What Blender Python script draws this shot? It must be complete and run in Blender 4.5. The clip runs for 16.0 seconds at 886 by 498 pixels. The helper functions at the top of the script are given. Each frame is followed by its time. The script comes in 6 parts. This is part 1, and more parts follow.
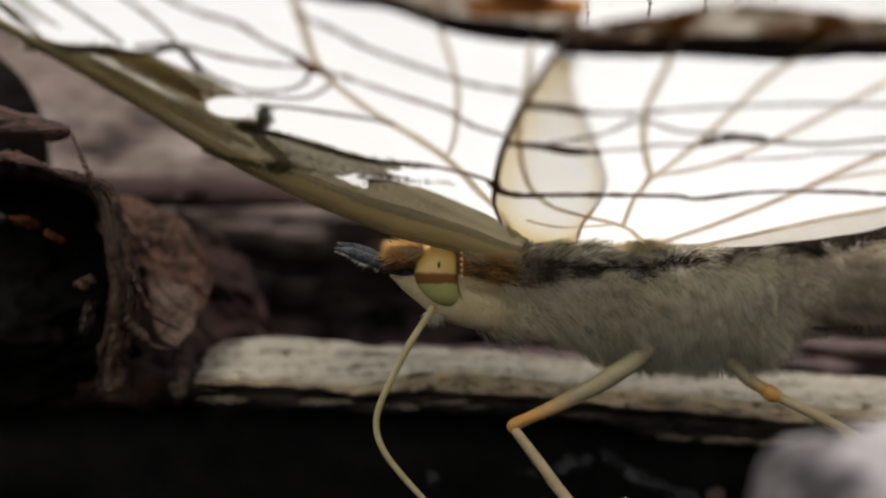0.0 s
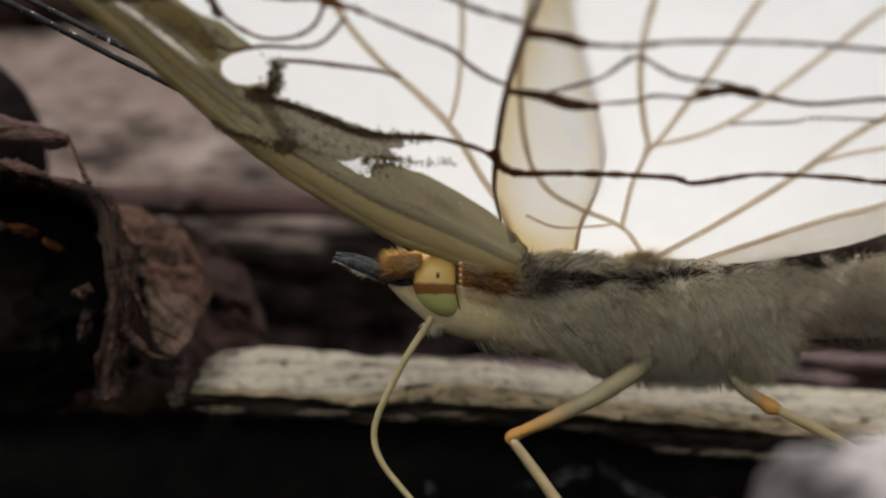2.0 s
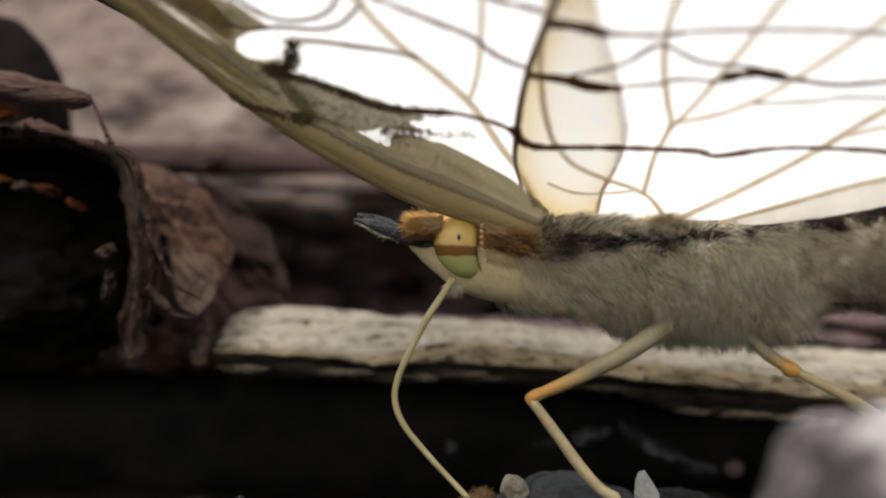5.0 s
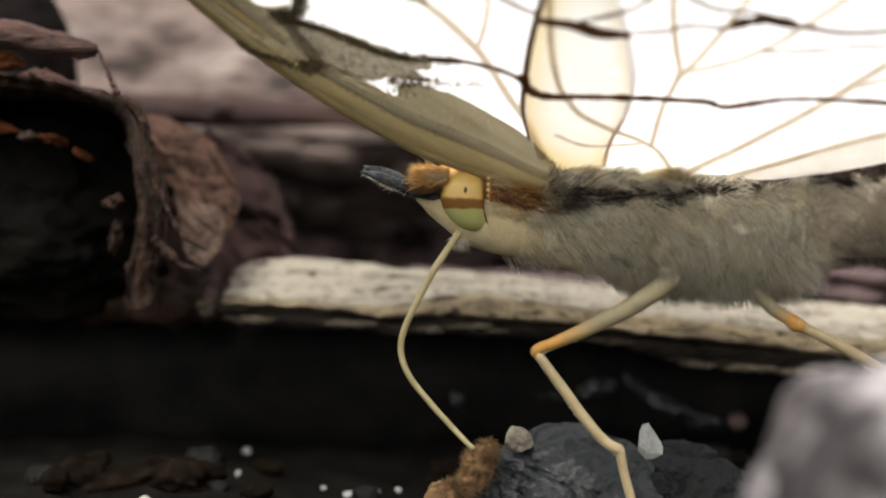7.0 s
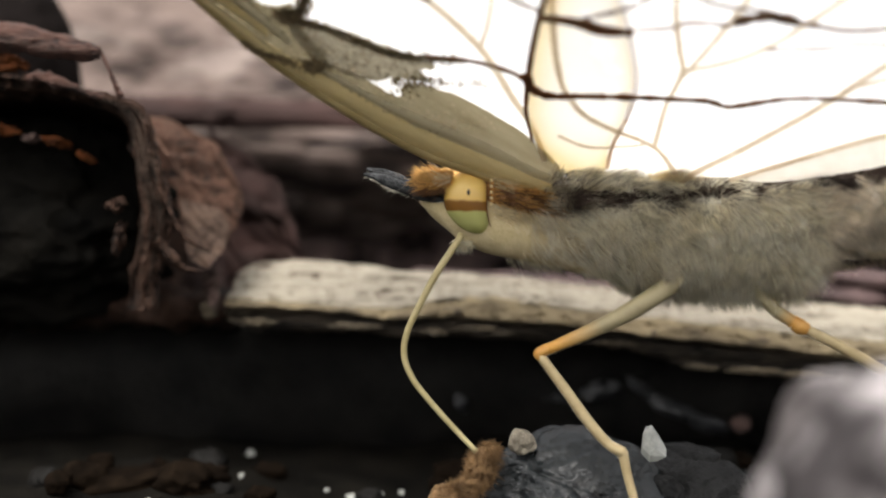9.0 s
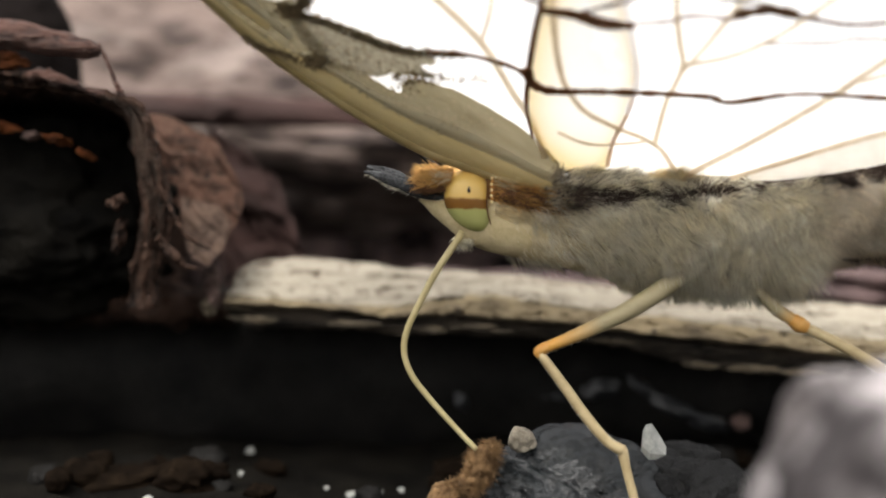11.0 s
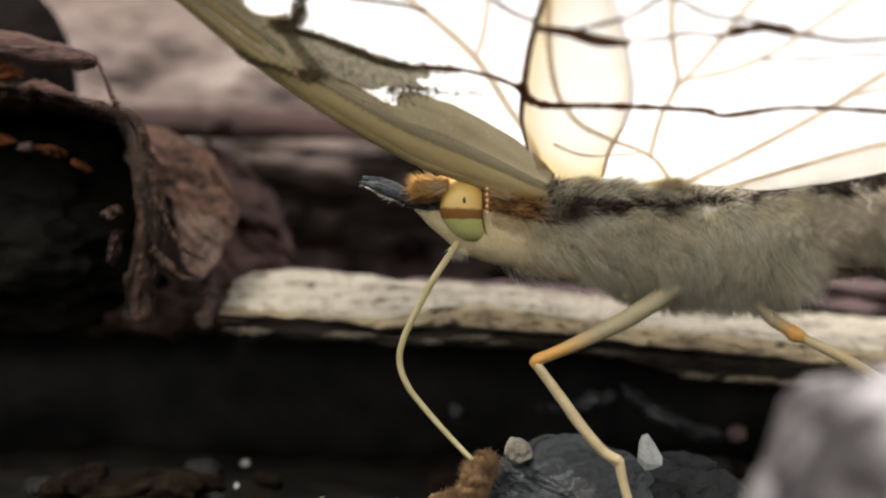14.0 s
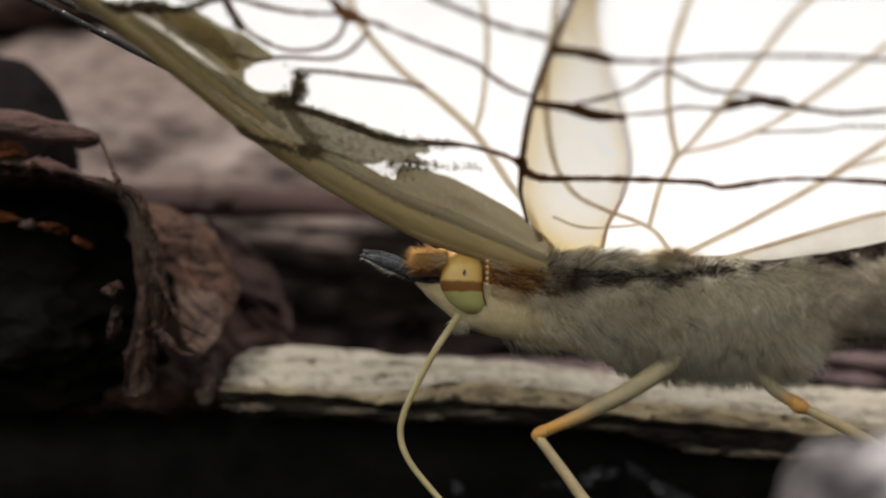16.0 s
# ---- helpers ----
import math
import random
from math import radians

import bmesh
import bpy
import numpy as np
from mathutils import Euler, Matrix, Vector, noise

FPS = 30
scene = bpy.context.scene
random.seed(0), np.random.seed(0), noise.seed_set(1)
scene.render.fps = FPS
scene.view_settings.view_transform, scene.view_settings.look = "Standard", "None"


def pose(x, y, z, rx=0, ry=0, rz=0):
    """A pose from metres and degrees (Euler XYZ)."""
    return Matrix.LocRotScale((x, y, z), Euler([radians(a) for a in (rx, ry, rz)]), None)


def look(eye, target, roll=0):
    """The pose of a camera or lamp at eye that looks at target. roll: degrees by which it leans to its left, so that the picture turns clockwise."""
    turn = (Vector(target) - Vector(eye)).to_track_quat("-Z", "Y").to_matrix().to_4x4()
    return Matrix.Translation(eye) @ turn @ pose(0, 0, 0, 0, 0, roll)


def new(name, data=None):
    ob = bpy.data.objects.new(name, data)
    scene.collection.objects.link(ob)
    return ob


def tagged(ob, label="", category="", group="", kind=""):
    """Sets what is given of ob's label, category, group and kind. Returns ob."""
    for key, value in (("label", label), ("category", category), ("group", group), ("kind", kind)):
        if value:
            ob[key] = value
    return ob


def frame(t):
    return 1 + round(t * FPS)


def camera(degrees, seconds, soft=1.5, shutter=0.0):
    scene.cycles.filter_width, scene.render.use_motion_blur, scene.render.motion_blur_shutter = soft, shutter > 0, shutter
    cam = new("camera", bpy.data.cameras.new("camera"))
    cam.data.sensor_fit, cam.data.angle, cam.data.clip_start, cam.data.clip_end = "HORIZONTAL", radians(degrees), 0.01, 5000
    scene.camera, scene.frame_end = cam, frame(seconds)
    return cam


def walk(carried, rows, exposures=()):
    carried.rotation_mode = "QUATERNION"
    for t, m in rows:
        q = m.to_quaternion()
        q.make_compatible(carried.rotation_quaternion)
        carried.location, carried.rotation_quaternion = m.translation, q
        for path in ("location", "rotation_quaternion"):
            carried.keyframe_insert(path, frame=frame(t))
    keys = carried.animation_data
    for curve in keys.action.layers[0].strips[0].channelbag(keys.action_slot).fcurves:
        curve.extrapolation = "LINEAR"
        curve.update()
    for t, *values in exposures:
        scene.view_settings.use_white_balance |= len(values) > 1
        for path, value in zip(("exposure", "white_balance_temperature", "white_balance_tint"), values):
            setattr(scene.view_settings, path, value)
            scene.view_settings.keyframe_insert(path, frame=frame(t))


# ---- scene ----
# ---- camera and its walk (millimetres and degrees, from the first eye) ----
EYE = 12.4
MM = 0.001
cam = camera(40.0, 16.0, soft=2.0)
cam.data.dof.use_dof = True
cam.data.dof.focus_distance = 0.0410
cam.data.dof.aperture_fstop = 43.0
# seconds, x, y, z, yaw, pitch, roll
ROWS = [
    (0.0, -0.000, -0.000, -0.000, 0.00, 0.00, 0.00),
    (0.5, -0.059, -0.052, -0.191, -0.08, 0.31, -0.33),
    (1.0, 0.005, -0.000, -0.124, 0.11, 0.40, -0.24),
    (1.5, 0.077, 0.072, -0.202, 0.15, 0.40, -0.43),
    (2.0, -0.030, 0.040, -0.083, -0.09, 0.61, -0.33),
    (2.5, -0.082, -0.061, -0.120, -0.05, 0.35, -0.28),
    (3.0, -0.036, -0.036, -0.110, -0.11, 0.44, -0.22),
    (3.5, -0.105, 0.002, 0.008, -0.29, 0.36, -0.21),
    (4.0, 0.020, 0.009, -0.057, 0.30, -0.33, -0.31),
    (4.5, 0.081, 0.028, 0.008, 0.69, -0.50, -0.52),
    (5.0, 0.043, 0.024, 0.125, 0.99, -1.50, -0.50),
    (7.5, 0.004, 0.002, 0.189, 1.22, -3.87, -0.85),
    (8.0, 0.026, 0.021, 0.197, 1.21, -3.63, -0.81),
    (8.5, 0.044, 0.021, 0.199, 1.41, -3.93, -0.77),
    (9.0, 0.031, 0.020, 0.201, 1.40, -3.73, -0.80),
    (11.5, 0.038, 0.023, 0.184, 1.42, -3.82, -0.88),
    (12.0, 0.064, 0.025, 0.190, 1.43, -3.66, -0.88),
    (12.5, -0.016, -0.019, 0.221, 1.36, -4.12, -0.93),
    (13.0, -0.013, -0.009, 0.219, 1.36, -4.03, -1.02),
    (13.5, 0.041, 0.027, 0.116, 1.43, -3.66, -0.99),
    (14.0, 0.027, 0.028, 0.020, 1.20, -3.09, -0.81),
    (14.5, 0.026, -0.027, -0.013, 1.10, -1.88, -0.66),
    (15.0, 0.043, -0.012, -0.133, 1.19, -1.06, -0.59),
    (15.5, 0.072, -0.031, -0.169, 1.28, -0.02, -0.52),
    (16.0, 0.090, 0.026, -0.292, 1.34, 0.78, -0.44),
]


def eye_pose(x, y, z, yaw, pitch, roll):
    return (pose(x * MM, y * MM, (z + EYE) * MM, 0, 0, yaw) @ pose(0, 0, 0, pitch) @ pose(0, 0, 0, 0, roll)
            @ pose(0, 0, 0, 90))


walk(cam, [(t, eye_pose(x, y, z, yaw, pitch, roll)) for t, x, y, z, yaw, pitch, roll in ROWS],
     exposures=[(0.0, 0.22), (4.0, 0.3), (5.0, 0.63), (7.5, 1.0), (9.0, 1.1), (11.5, 1.13), (13.5, 1.13), (14.5, 0.87), (16.0, 0.5)])

# ---- daylight ----
SUN_UP, SUN_FROM = 64.0, -155.0       # the sun's height, and the way it stands from straight ahead to the right
world = bpy.data.worlds.new("daylight")
world.use_nodes = True
scene.world = world
sky = world.node_tree.nodes.new("ShaderNodeTexSky")
sky.sky_type, sky.sun_disc = "NISHITA", False
sky.sun_elevation, sky.sun_rotation = radians(SUN_UP), radians(SUN_FROM)
sky.air_density, sky.dust_density = 1.0, 4.0
haze = world.node_tree.nodes.new("ShaderNodeHueSaturation")     # a bright, thinly clouded sky
haze.inputs["Saturation"].default_value = 0.15
world.node_tree.links.new(sky.outputs[0], haze.inputs["Color"])
tone = world.node_tree.nodes.new("ShaderNodeMixRGB")
tone.blend_type = "MULTIPLY"
tone.inputs[0].default_value, tone.inputs[2].default_value = 1.0, (1.0, 0.97, 0.93, 1)
world.node_tree.links.new(haze.outputs[0], tone.inputs[1])
world.node_tree.links.new(tone.outputs[0], world.node_tree.nodes["Background"].inputs[0])
world.node_tree.nodes["Background"].inputs[1].default_value = 0.15
sun = new("sun", bpy.data.lights.new("sun", "SUN"))
sun.data.energy, sun.data.angle, sun.data.color = 2.0, radians(30), (1.0, 0.965, 0.91)
sun.matrix_world = look(Vector((math.sin(radians(SUN_FROM)) * math.cos(radians(SUN_UP)),
                                math.cos(radians(SUN_FROM)) * math.cos(radians(SUN_UP)), math.sin(radians(SUN_UP)))), (0, 0, 0))


# ---- materials ----
def material(name, dark, light, scale=1.0, stretch=(1, 1, 1), rough=0.7, bump=0.3, grain=6.0, spread=0.35, coat=0.0,
             through_light=0.0, islands=0.0, spec=0.4, spots=None, contrast=0.25, reach=0.2, turn=0):
    """A surface with broad mottling and fine grain; scale in marks per millimetre, reach is the relief's depth in mm."""
    m = bpy.data.materials.new(name)
    m.use_nodes = True
    n, link = m.node_tree.nodes, m.node_tree.links.new
    bsdf = n["Principled BSDF"]
    where = n.new("ShaderNodeTexCoord")
    grid = n.new("ShaderNodeMapping")
    grid.vector_type = "TEXTURE"
    grid.inputs["Scale"].default_value = [0.001 / s for s in stretch]
    grid.inputs["Rotation"].default_value = (0, 0, radians(turn))
    link(where.outputs["Object"], grid.inputs["Vector"])
    broad, fine = n.new("ShaderNodeTexNoise"), n.new("ShaderNodeTexNoise")
    broad.inputs["Scale"].default_value, broad.inputs["Detail"].default_value = scale, 5
    fine.inputs["Scale"].default_value, fine.inputs["Detail"].default_value = scale * grain, 6
    for tex in (broad, fine):
        link(grid.outputs[0], tex.inputs["Vector"])
    blend = n.new("ShaderNodeMath")
    blend.operation = "MULTIPLY_ADD"
    blend.inputs[1].default_value = spread
    link(fine.outputs[0], blend.inputs[0])
    link(broad.outputs[0], blend.inputs[2])
    ramp = n.new("ShaderNodeValToRGB")
    mid = 0.5 + spread * 0.5
    ramp.color_ramp.elements[0].position, ramp.color_ramp.elements[1].position = mid - contrast, mid + contrast
    ramp.color_ramp.elements[0].color, ramp.color_ramp.elements[1].color = (*dark, 1), (*light, 1)
    link(blend.outputs[0], ramp.inputs[0])
    colour = ramp.outputs[0]
    if spots:
        cells = n.new("ShaderNodeTexNoise")
        cells.inputs["Scale"].default_value, cells.inputs["Detail"].default_value = spots[0], 3
        own = n.new("ShaderNodeMapping")
        own.vector_type = "TEXTURE"
        own.inputs["Scale"].default_value = [0.001 / s for s in (spots[3] if len(spots) > 3 else stretch)]
        link(where.outputs["Object"], own.inputs["Vector"])
        link(own.outputs[0], cells.inputs["Vector"])
        edge = n.new("ShaderNodeValToRGB")
        edge.color_ramp.elements[0].position, edge.color_ramp.elements[1].position = spots[1], spots[1] + 0.06
        link(cells.outputs[0], edge.inputs[0])
        over = n.new("ShaderNodeMixRGB")
        over.inputs[2].default_value = (*spots[2], 1)
        link(edge.outputs[0], over.inputs[0])
        link(colour, over.inputs[1])
        colour = over.outputs[0]
    if islands:
        geo = n.new("ShaderNodeNewGeometry")
        shade = n.new("ShaderNodeHueSaturation")
        span = n.new("ShaderNodeMapRange")
        span.inputs["To Min"].default_value, span.inputs["To Max"].default_value = 1 - islands, 1 + islands
        link(geo.outputs["Random Per Island"], span.inputs["Value"])
        link(span.outputs[0], shade.inputs["Value"])
        link(colour, shade.inputs["Color"])
        colour = shade.outputs[0]
    link(colour, bsdf.inputs["Base Color"])
    bsdf.inputs["Roughness"].default_value = rough
    bsdf.inputs["Specular IOR Level"].default_value = spec
    bsdf.inputs["Coat Weight"].default_value = coat
    bsdf.inputs["Coat Roughness"].default_value = 0.25
    if bump:
        relief = n.new("ShaderNodeBump")
        relief.inputs["Strength"].default_value, relief.inputs["Distance"].default_value = bump, reach * MM
        link(blend.outputs[0], relief.inputs["Height"])
        link(relief.outputs[0], bsdf.inputs["Normal"])
    if through_light:
        glow = n.new("ShaderNodeBsdfTranslucent")
        mix = n.new("ShaderNodeMixShader")
        mix.inputs[0].default_value = through_light
        link(colour, glow.inputs[0])
        link(bsdf.outputs[0], mix.inputs[1])
        link(glow.outputs[0], mix.inputs[2])
        link(mix.outputs[0], n["Material Output"].inputs["Surface"])
    return m


def banded(name, stops, rough=0.25, coat=0.0):
    """Colours in bands by height above the thing's own centre, in mm, with a slightly wavering edge."""
    m = bpy.data.materials.new(name)
    m.use_nodes = True
    n, link = m.node_tree.nodes, m.node_tree.links.new
    where, split, wave = n.new("ShaderNodeTexCoord"), n.new("ShaderNodeSeparateXYZ"), n.new("ShaderNodeTexNoise")
    link(where.outputs["Object"], split.inputs[0])
    wave.inputs["Scale"].default_value = 2500
    link(where.outputs["Object"], wave.inputs["Vector"])
    add, span, ramp = n.new("ShaderNodeMath"), n.new("ShaderNodeMapRange"), n.new("ShaderNodeValToRGB")
    add.operation = "MULTIPLY_ADD"
    add.inputs[1].default_value = 0.16 * MM
    link(wave.outputs[0], add.inputs[0])
    link(split.outputs[2], add.inputs[2])
    span.inputs["From Min"].default_value, span.inputs["From Max"].default_value = -1.0 * MM, 1.0 * MM
    link(add.outputs[0], span.inputs["Value"])
    link(span.outputs[0], ramp.inputs[0])
    marks = ramp.color_ramp.elements
    while len(marks) < len(stops):
        marks.new(0.5)
    for mark, (place, colour) in zip(marks, stops):
        mark.position, mark.color = place, (*colour, 1)
    bsdf = n["Principled BSDF"]
    link(ramp.outputs[0], bsdf.inputs["Base Color"])
    bsdf.inputs["Roughness"].default_value, bsdf.inputs["Coat Weight"].default_value = rough, coat
    return m


def faded(name, near, far, reach, rough=0.5):
    """One colour at the thing's own centre that passes into another over a reach in mm."""
    m = material(name, far, [min(v * 1.3, 1) for v in far], 1.5, stretch=(0.5, 1, 1), rough=rough, bump=0.25)
    n, link = m.node_tree.nodes, m.node_tree.links.new
    where, far_off, ramp, over = n.new("ShaderNodeTexCoord"), n.new("ShaderNodeVectorMath"), n.new("ShaderNodeMapRange"), n.new("ShaderNodeMixRGB")
    far_off.operation = "LENGTH"
    link(where.outputs["Object"], far_off.inputs[0])
    ramp.inputs["From Min"].default_value, ramp.inputs["From Max"].default_value = 0.25 * reach * MM, reach * MM
    link(far_off.outputs["Value"], ramp.inputs["Value"])
    old = n["Principled BSDF"].inputs["Base Color"].links[0].from_socket
    link(ramp.outputs[0], over.inputs[0])
    over.inputs[1].default_value = (*near, 1)
    link(old, over.inputs[2])
    link(over.outputs[0], n["Principled BSDF"].inputs["Base Color"])
    return m


def tinted(name, pale, deep):
    """Translucent wing scales whose colour deepens with the mesh's own tint value."""
    m = material(name, pale, pale, 0.45, rough=0.8, bump=0.05, through_light=0.96, spec=0.1)
    n, link = m.node_tree.nodes, m.node_tree.links.new
    tint, over = n.new("ShaderNodeAttribute"), n.new("ShaderNodeMixRGB")
    tint.attribute_name = "tint"
    over.inputs[1].default_value, over.inputs[2].default_value = (*pale, 1), (*deep, 1)
    link(tint.outputs["Fac"], over.inputs[0])
    link(over.outputs[0], n["Principled BSDF"].inputs["Base Color"])
    link(over.outputs[0], n["Translucent BSDF"].inputs["Color"])
    return m


M_WING = material("wing_scales_white", (0.925, 0.925, 0.93), (0.965, 0.968, 0.975), 0.6, rough=0.8, bump=0.05, grain=20, through_light=0.73, spec=0.1)
M_LINE = material("wing_line_brown", (0.14, 0.055, 0.024), (0.30, 0.145, 0.072), 3, rough=0.9, bump=0.2, through_light=0.35, spec=0.0)
M_WING_TOP = material("wing_scales_white_above", (0.90, 0.895, 0.89), (0.95, 0.95, 0.945), 0.6, rough=0.8, bump=0.05, grain=20, through_light=0.28, spec=0.1,
                      spots=(5.0, 0.70, (0.45, 0.42, 0.40)))
M_TOP_LINE = material("wing_line_black", (0.012, 0.010, 0.010), (0.10, 0.085, 0.08), 5, rough=0.9, bump=0.2, spec=0.0)
M_GREY = material("wing_line_grey", (0.13, 0.062, 0.034), (0.26, 0.155, 0.095), 3, rough=0.9, bump=0.2, through_light=0.35, spec=0.0)
M_VEIN = material("wing_vein_tan", (0.60, 0.49, 0.345), (0.78, 0.69, 0.545), 1.5, rough=0.5, bump=0.1, through_light=0.7)
M_BAND = material("wing_scales_olive", (0.30, 0.25, 0.145), (0.49, 0.43, 0.285), 1.6, stretch=(0.12, 1.0, 1), turn=38, rough=0.6, bump=0.25, grain=5, spread=0.5,
                  through_light=0.38, contrast=0.4)
M_COSTAL = material("wing_scales_golden", (0.52, 0.41, 0.18), (0.78, 0.66, 0.38), 0.9, stretch=(0.15, 1.0, 1), turn=38, rough=0.5, bump=0.2, grain=6, spread=0.5,
                    through_light=0.42, contrast=0.4)
M_RIDGE = material("wing_scales_pale_olive", (0.42, 0.37, 0.24), (0.66, 0.60, 0.44), 0.9, stretch=(0.15, 1.0, 1), turn=38, rough=0.5, bump=0.2, grain=6, spread=0.5,
                   through_light=0.42, contrast=0.4)
M_EDGE = material("wing_edge_taupe", (0.66, 0.53, 0.40), (0.82, 0.71, 0.58), 2.0, rough=0.8, bump=0.1, through_light=0.8, spec=0.0)
M_SCALES = material("wing_scales_mixed", (0.36, 0.295, 0.17), (0.62, 0.54, 0.38), 2.0, rough=0.8, bump=0, through_light=0.38, islands=0.25)
M_BAND_DARK = material("wing_scales_brown", (0.18, 0.14, 0.075), (0.40, 0.33, 0.21), 3.0, rough=0.8, bump=0.3, grain=4, spread=0.8, through_light=0.35, contrast=0.35, islands=0.2)
M_FRINGE = material("wing_fringe_mottled", (0.26, 0.15, 0.05), (0.95, 0.91, 0.84), 0.75, rough=0.85, bump=0.2, through_light=0.6, contrast=0.09, spread=0.1)
M_FOLD = material("wing_fold_beige", (0.78, 0.72, 0.62), (0.90, 0.86, 0.79), 0.5, rough=0.8, bump=0.1, through_light=0.75, spec=0.1)
M_CREAM = tinted("wing_scales_cream", (0.995, 0.972, 0.915), (0.88, 0.72, 0.40))
M_SPECK = material("wing_scales_speckled", (0.13, 0.11, 0.07), (0.47, 0.42, 0.31), 5.0, rough=0.8, bump=0.3, grain=3, spread=0.8,
                   through_light=0.4, contrast=0.42)
M_SMUDGE = material("wing_smudge_dark", (0.065, 0.043, 0.024), (0.25, 0.19, 0.11), 4.0, rough=0.85, bump=0.2, grain=4, spread=0.9, contrast=0.4, spec=0.05, through_light=0.35, islands=0.4)
M_COSTA = material("wing_edge_gold", (0.30, 0.22, 0.085), (0.56, 0.44, 0.22), 1.0, stretch=(0.3, 1, 1), rough=0.45, bump=0.2, through_light=0.25)
M_MARGIN = material("wing_margin_brown", (0.016, 0.009, 0.008), (0.10, 0.055, 0.035), 0.9, rough=0.85, bump=0.2, through_light=0.08)
M_ORANGE = material("wing_patch_orange", (0.62, 0.22, 0.04), (0.86, 0.45, 0.14), 1.2, rough=0.8, through_light=0.5)
M_BODY = material("body_scales_grey", (0.76, 0.72, 0.60), (0.94, 0.915, 0.83), 1.4, rough=0.9, bump=0.5, grain=8, spread=0.5)
M_FUR = material("fur_pale", (0.86, 0.80, 0.63), (1.0, 0.98, 0.895), 0.8, rough=0.6, bump=0, islands=0.3, through_light=0.6)
M_FUR_CREAM = material("fur_cream", (0.80, 0.68, 0.43), (0.97, 0.90, 0.70), 0.8, rough=0.6, bump=0, islands=0.25, through_light=0.6)
M_FUR_DARK = material("fur_dark_brown", (0.018, 0.010, 0.007), (0.085, 0.052, 0.036), 0.8, rough=0.7, bump=0, islands=0.4)
M_FUR_TAN = material("fur_tan", (0.34, 0.295, 0.20), (0.60, 0.54, 0.41), 0.8, rough=0.7, bump=0, islands=0.3, through_light=0.3)
M_FUR_GREY = material("fur_warm_grey", (0.74, 0.665, 0.54), (0.97, 0.91, 0.79), 0.8, rough=0.7, bump=0, islands=0.25, through_light=0.6)
M_COLLAR = material("collar_orange_brown", (0.02, 0.008, 0.003), (0.40, 0.20, 0.06), 1.7, rough=0.75, bump=0.6, contrast=0.2)
M_ORANGE_FUR = material("fur_orange", (0.55, 0.27, 0.06), (0.85, 0.55, 0.20), 2, rough=0.6, bump=0, islands=0.3, through_light=0.3)
M_ABDOMEN = material("abdomen_scales", (0.60, 0.53, 0.42), (0.82, 0.75, 0.63), 0.8, stretch=(0.4, 1, 1), rough=0.9, bump=0.4, grain=10, spread=0.5)
M_FACE = material("face_scales_cream", (0.46, 0.365, 0.185), (0.70, 0.59, 0.36), 0.9, rough=0.85, bump=0.4, grain=10, spread=0.4)
M_PALP = material("palp_slate", (0.005, 0.0055, 0.006), (0.06, 0.062, 0.065), 2.5, rough=0.8, bump=0.6, grain=5, spec=0.15, spread=0.8)
M_ANTENNA = material("antenna_black_ringed", (0.003, 0.003, 0.003), (0.03, 0.028, 0.026), 3, rough=0.7, bump=0.3, spec=0.15, spots=(4.0, 0.64, (0.42, 0.42, 0.40), (1, 1, 1)))
M_EYE = banded("eye_amber_over_green", [(0.0, (0.34, 0.35, 0.10)), (0.20, (0.46, 0.46, 0.17)), (0.385, (0.42, 0.42, 0.15)),
                                       (0.405, (0.20, 0.09, 0.02)), (0.55, (0.22, 0.10, 0.02)), (0.59, (0.66, 0.42, 0.10)),
                                       (0.80, (0.74, 0.50, 0.14)), (1.0, (0.62, 0.38, 0.10))], rough=0.22)
M_BROWN = material("scales_brown", (0.06, 0.026, 0.008), (0.20, 0.09, 0.03), 3, rough=0.7, bump=0.4)
M_DARK_EYE = material("eye_spot_dark", (0.02, 0.010, 0.004), (0.05, 0.03, 0.01), 4, rough=0.3, bump=0)
M_LEG = material("leg_straw", (0.42, 0.32, 0.165), (0.60, 0.485, 0.28), 1.5, rough=0.5, bump=0.2)
M_FEMUR = faded("leg_grey_to_orange", (0.62, 0.32, 0.07), (0.31, 0.265, 0.155), 2.2)
M_FEMUR_SHORT = faded("leg_grey_to_orange_joint", (0.60, 0.31, 0.07), (0.33, 0.28, 0.165), 0.9)
M_WET = material("wood_chip_wet", (0.004, 0.004, 0.005), (0.05, 0.052, 0.056), 0.8, rough=0.3, bump=0.6, coat=0.7, reach=0.3)
M_KNEE = material("leg_joint_orange", (0.50, 0.22, 0.04), (0.66, 0.36, 0.10), 2, rough=0.45, bump=0.1)
M_STRAW = material("proboscis_straw", (0.36, 0.295, 0.13), (0.54, 0.46, 0.25), 1, rough=0.4, bump=0.1)
M_LEDGE = material("bark_bleached", (0.08, 0.062, 0.042), (0.385, 0.345, 0.275), 0.55, stretch=(0.13, 1, 2.4), rough=0.85, bump=0.9,
                   grain=8, spread=1.0, spots=(2.0, 0.60, (0.09, 0.067, 0.047), (0.6, 1, 1.4)), contrast=0.27, reach=0.35)
M_SPLINTER = material("bark_splinter_tan", (0.012, 0.009, 0.006), (0.135, 0.108, 0.072), 1.6, stretch=(0.4, 1, 1), rough=0.85, bump=0.8, contrast=0.15, reach=0.3)
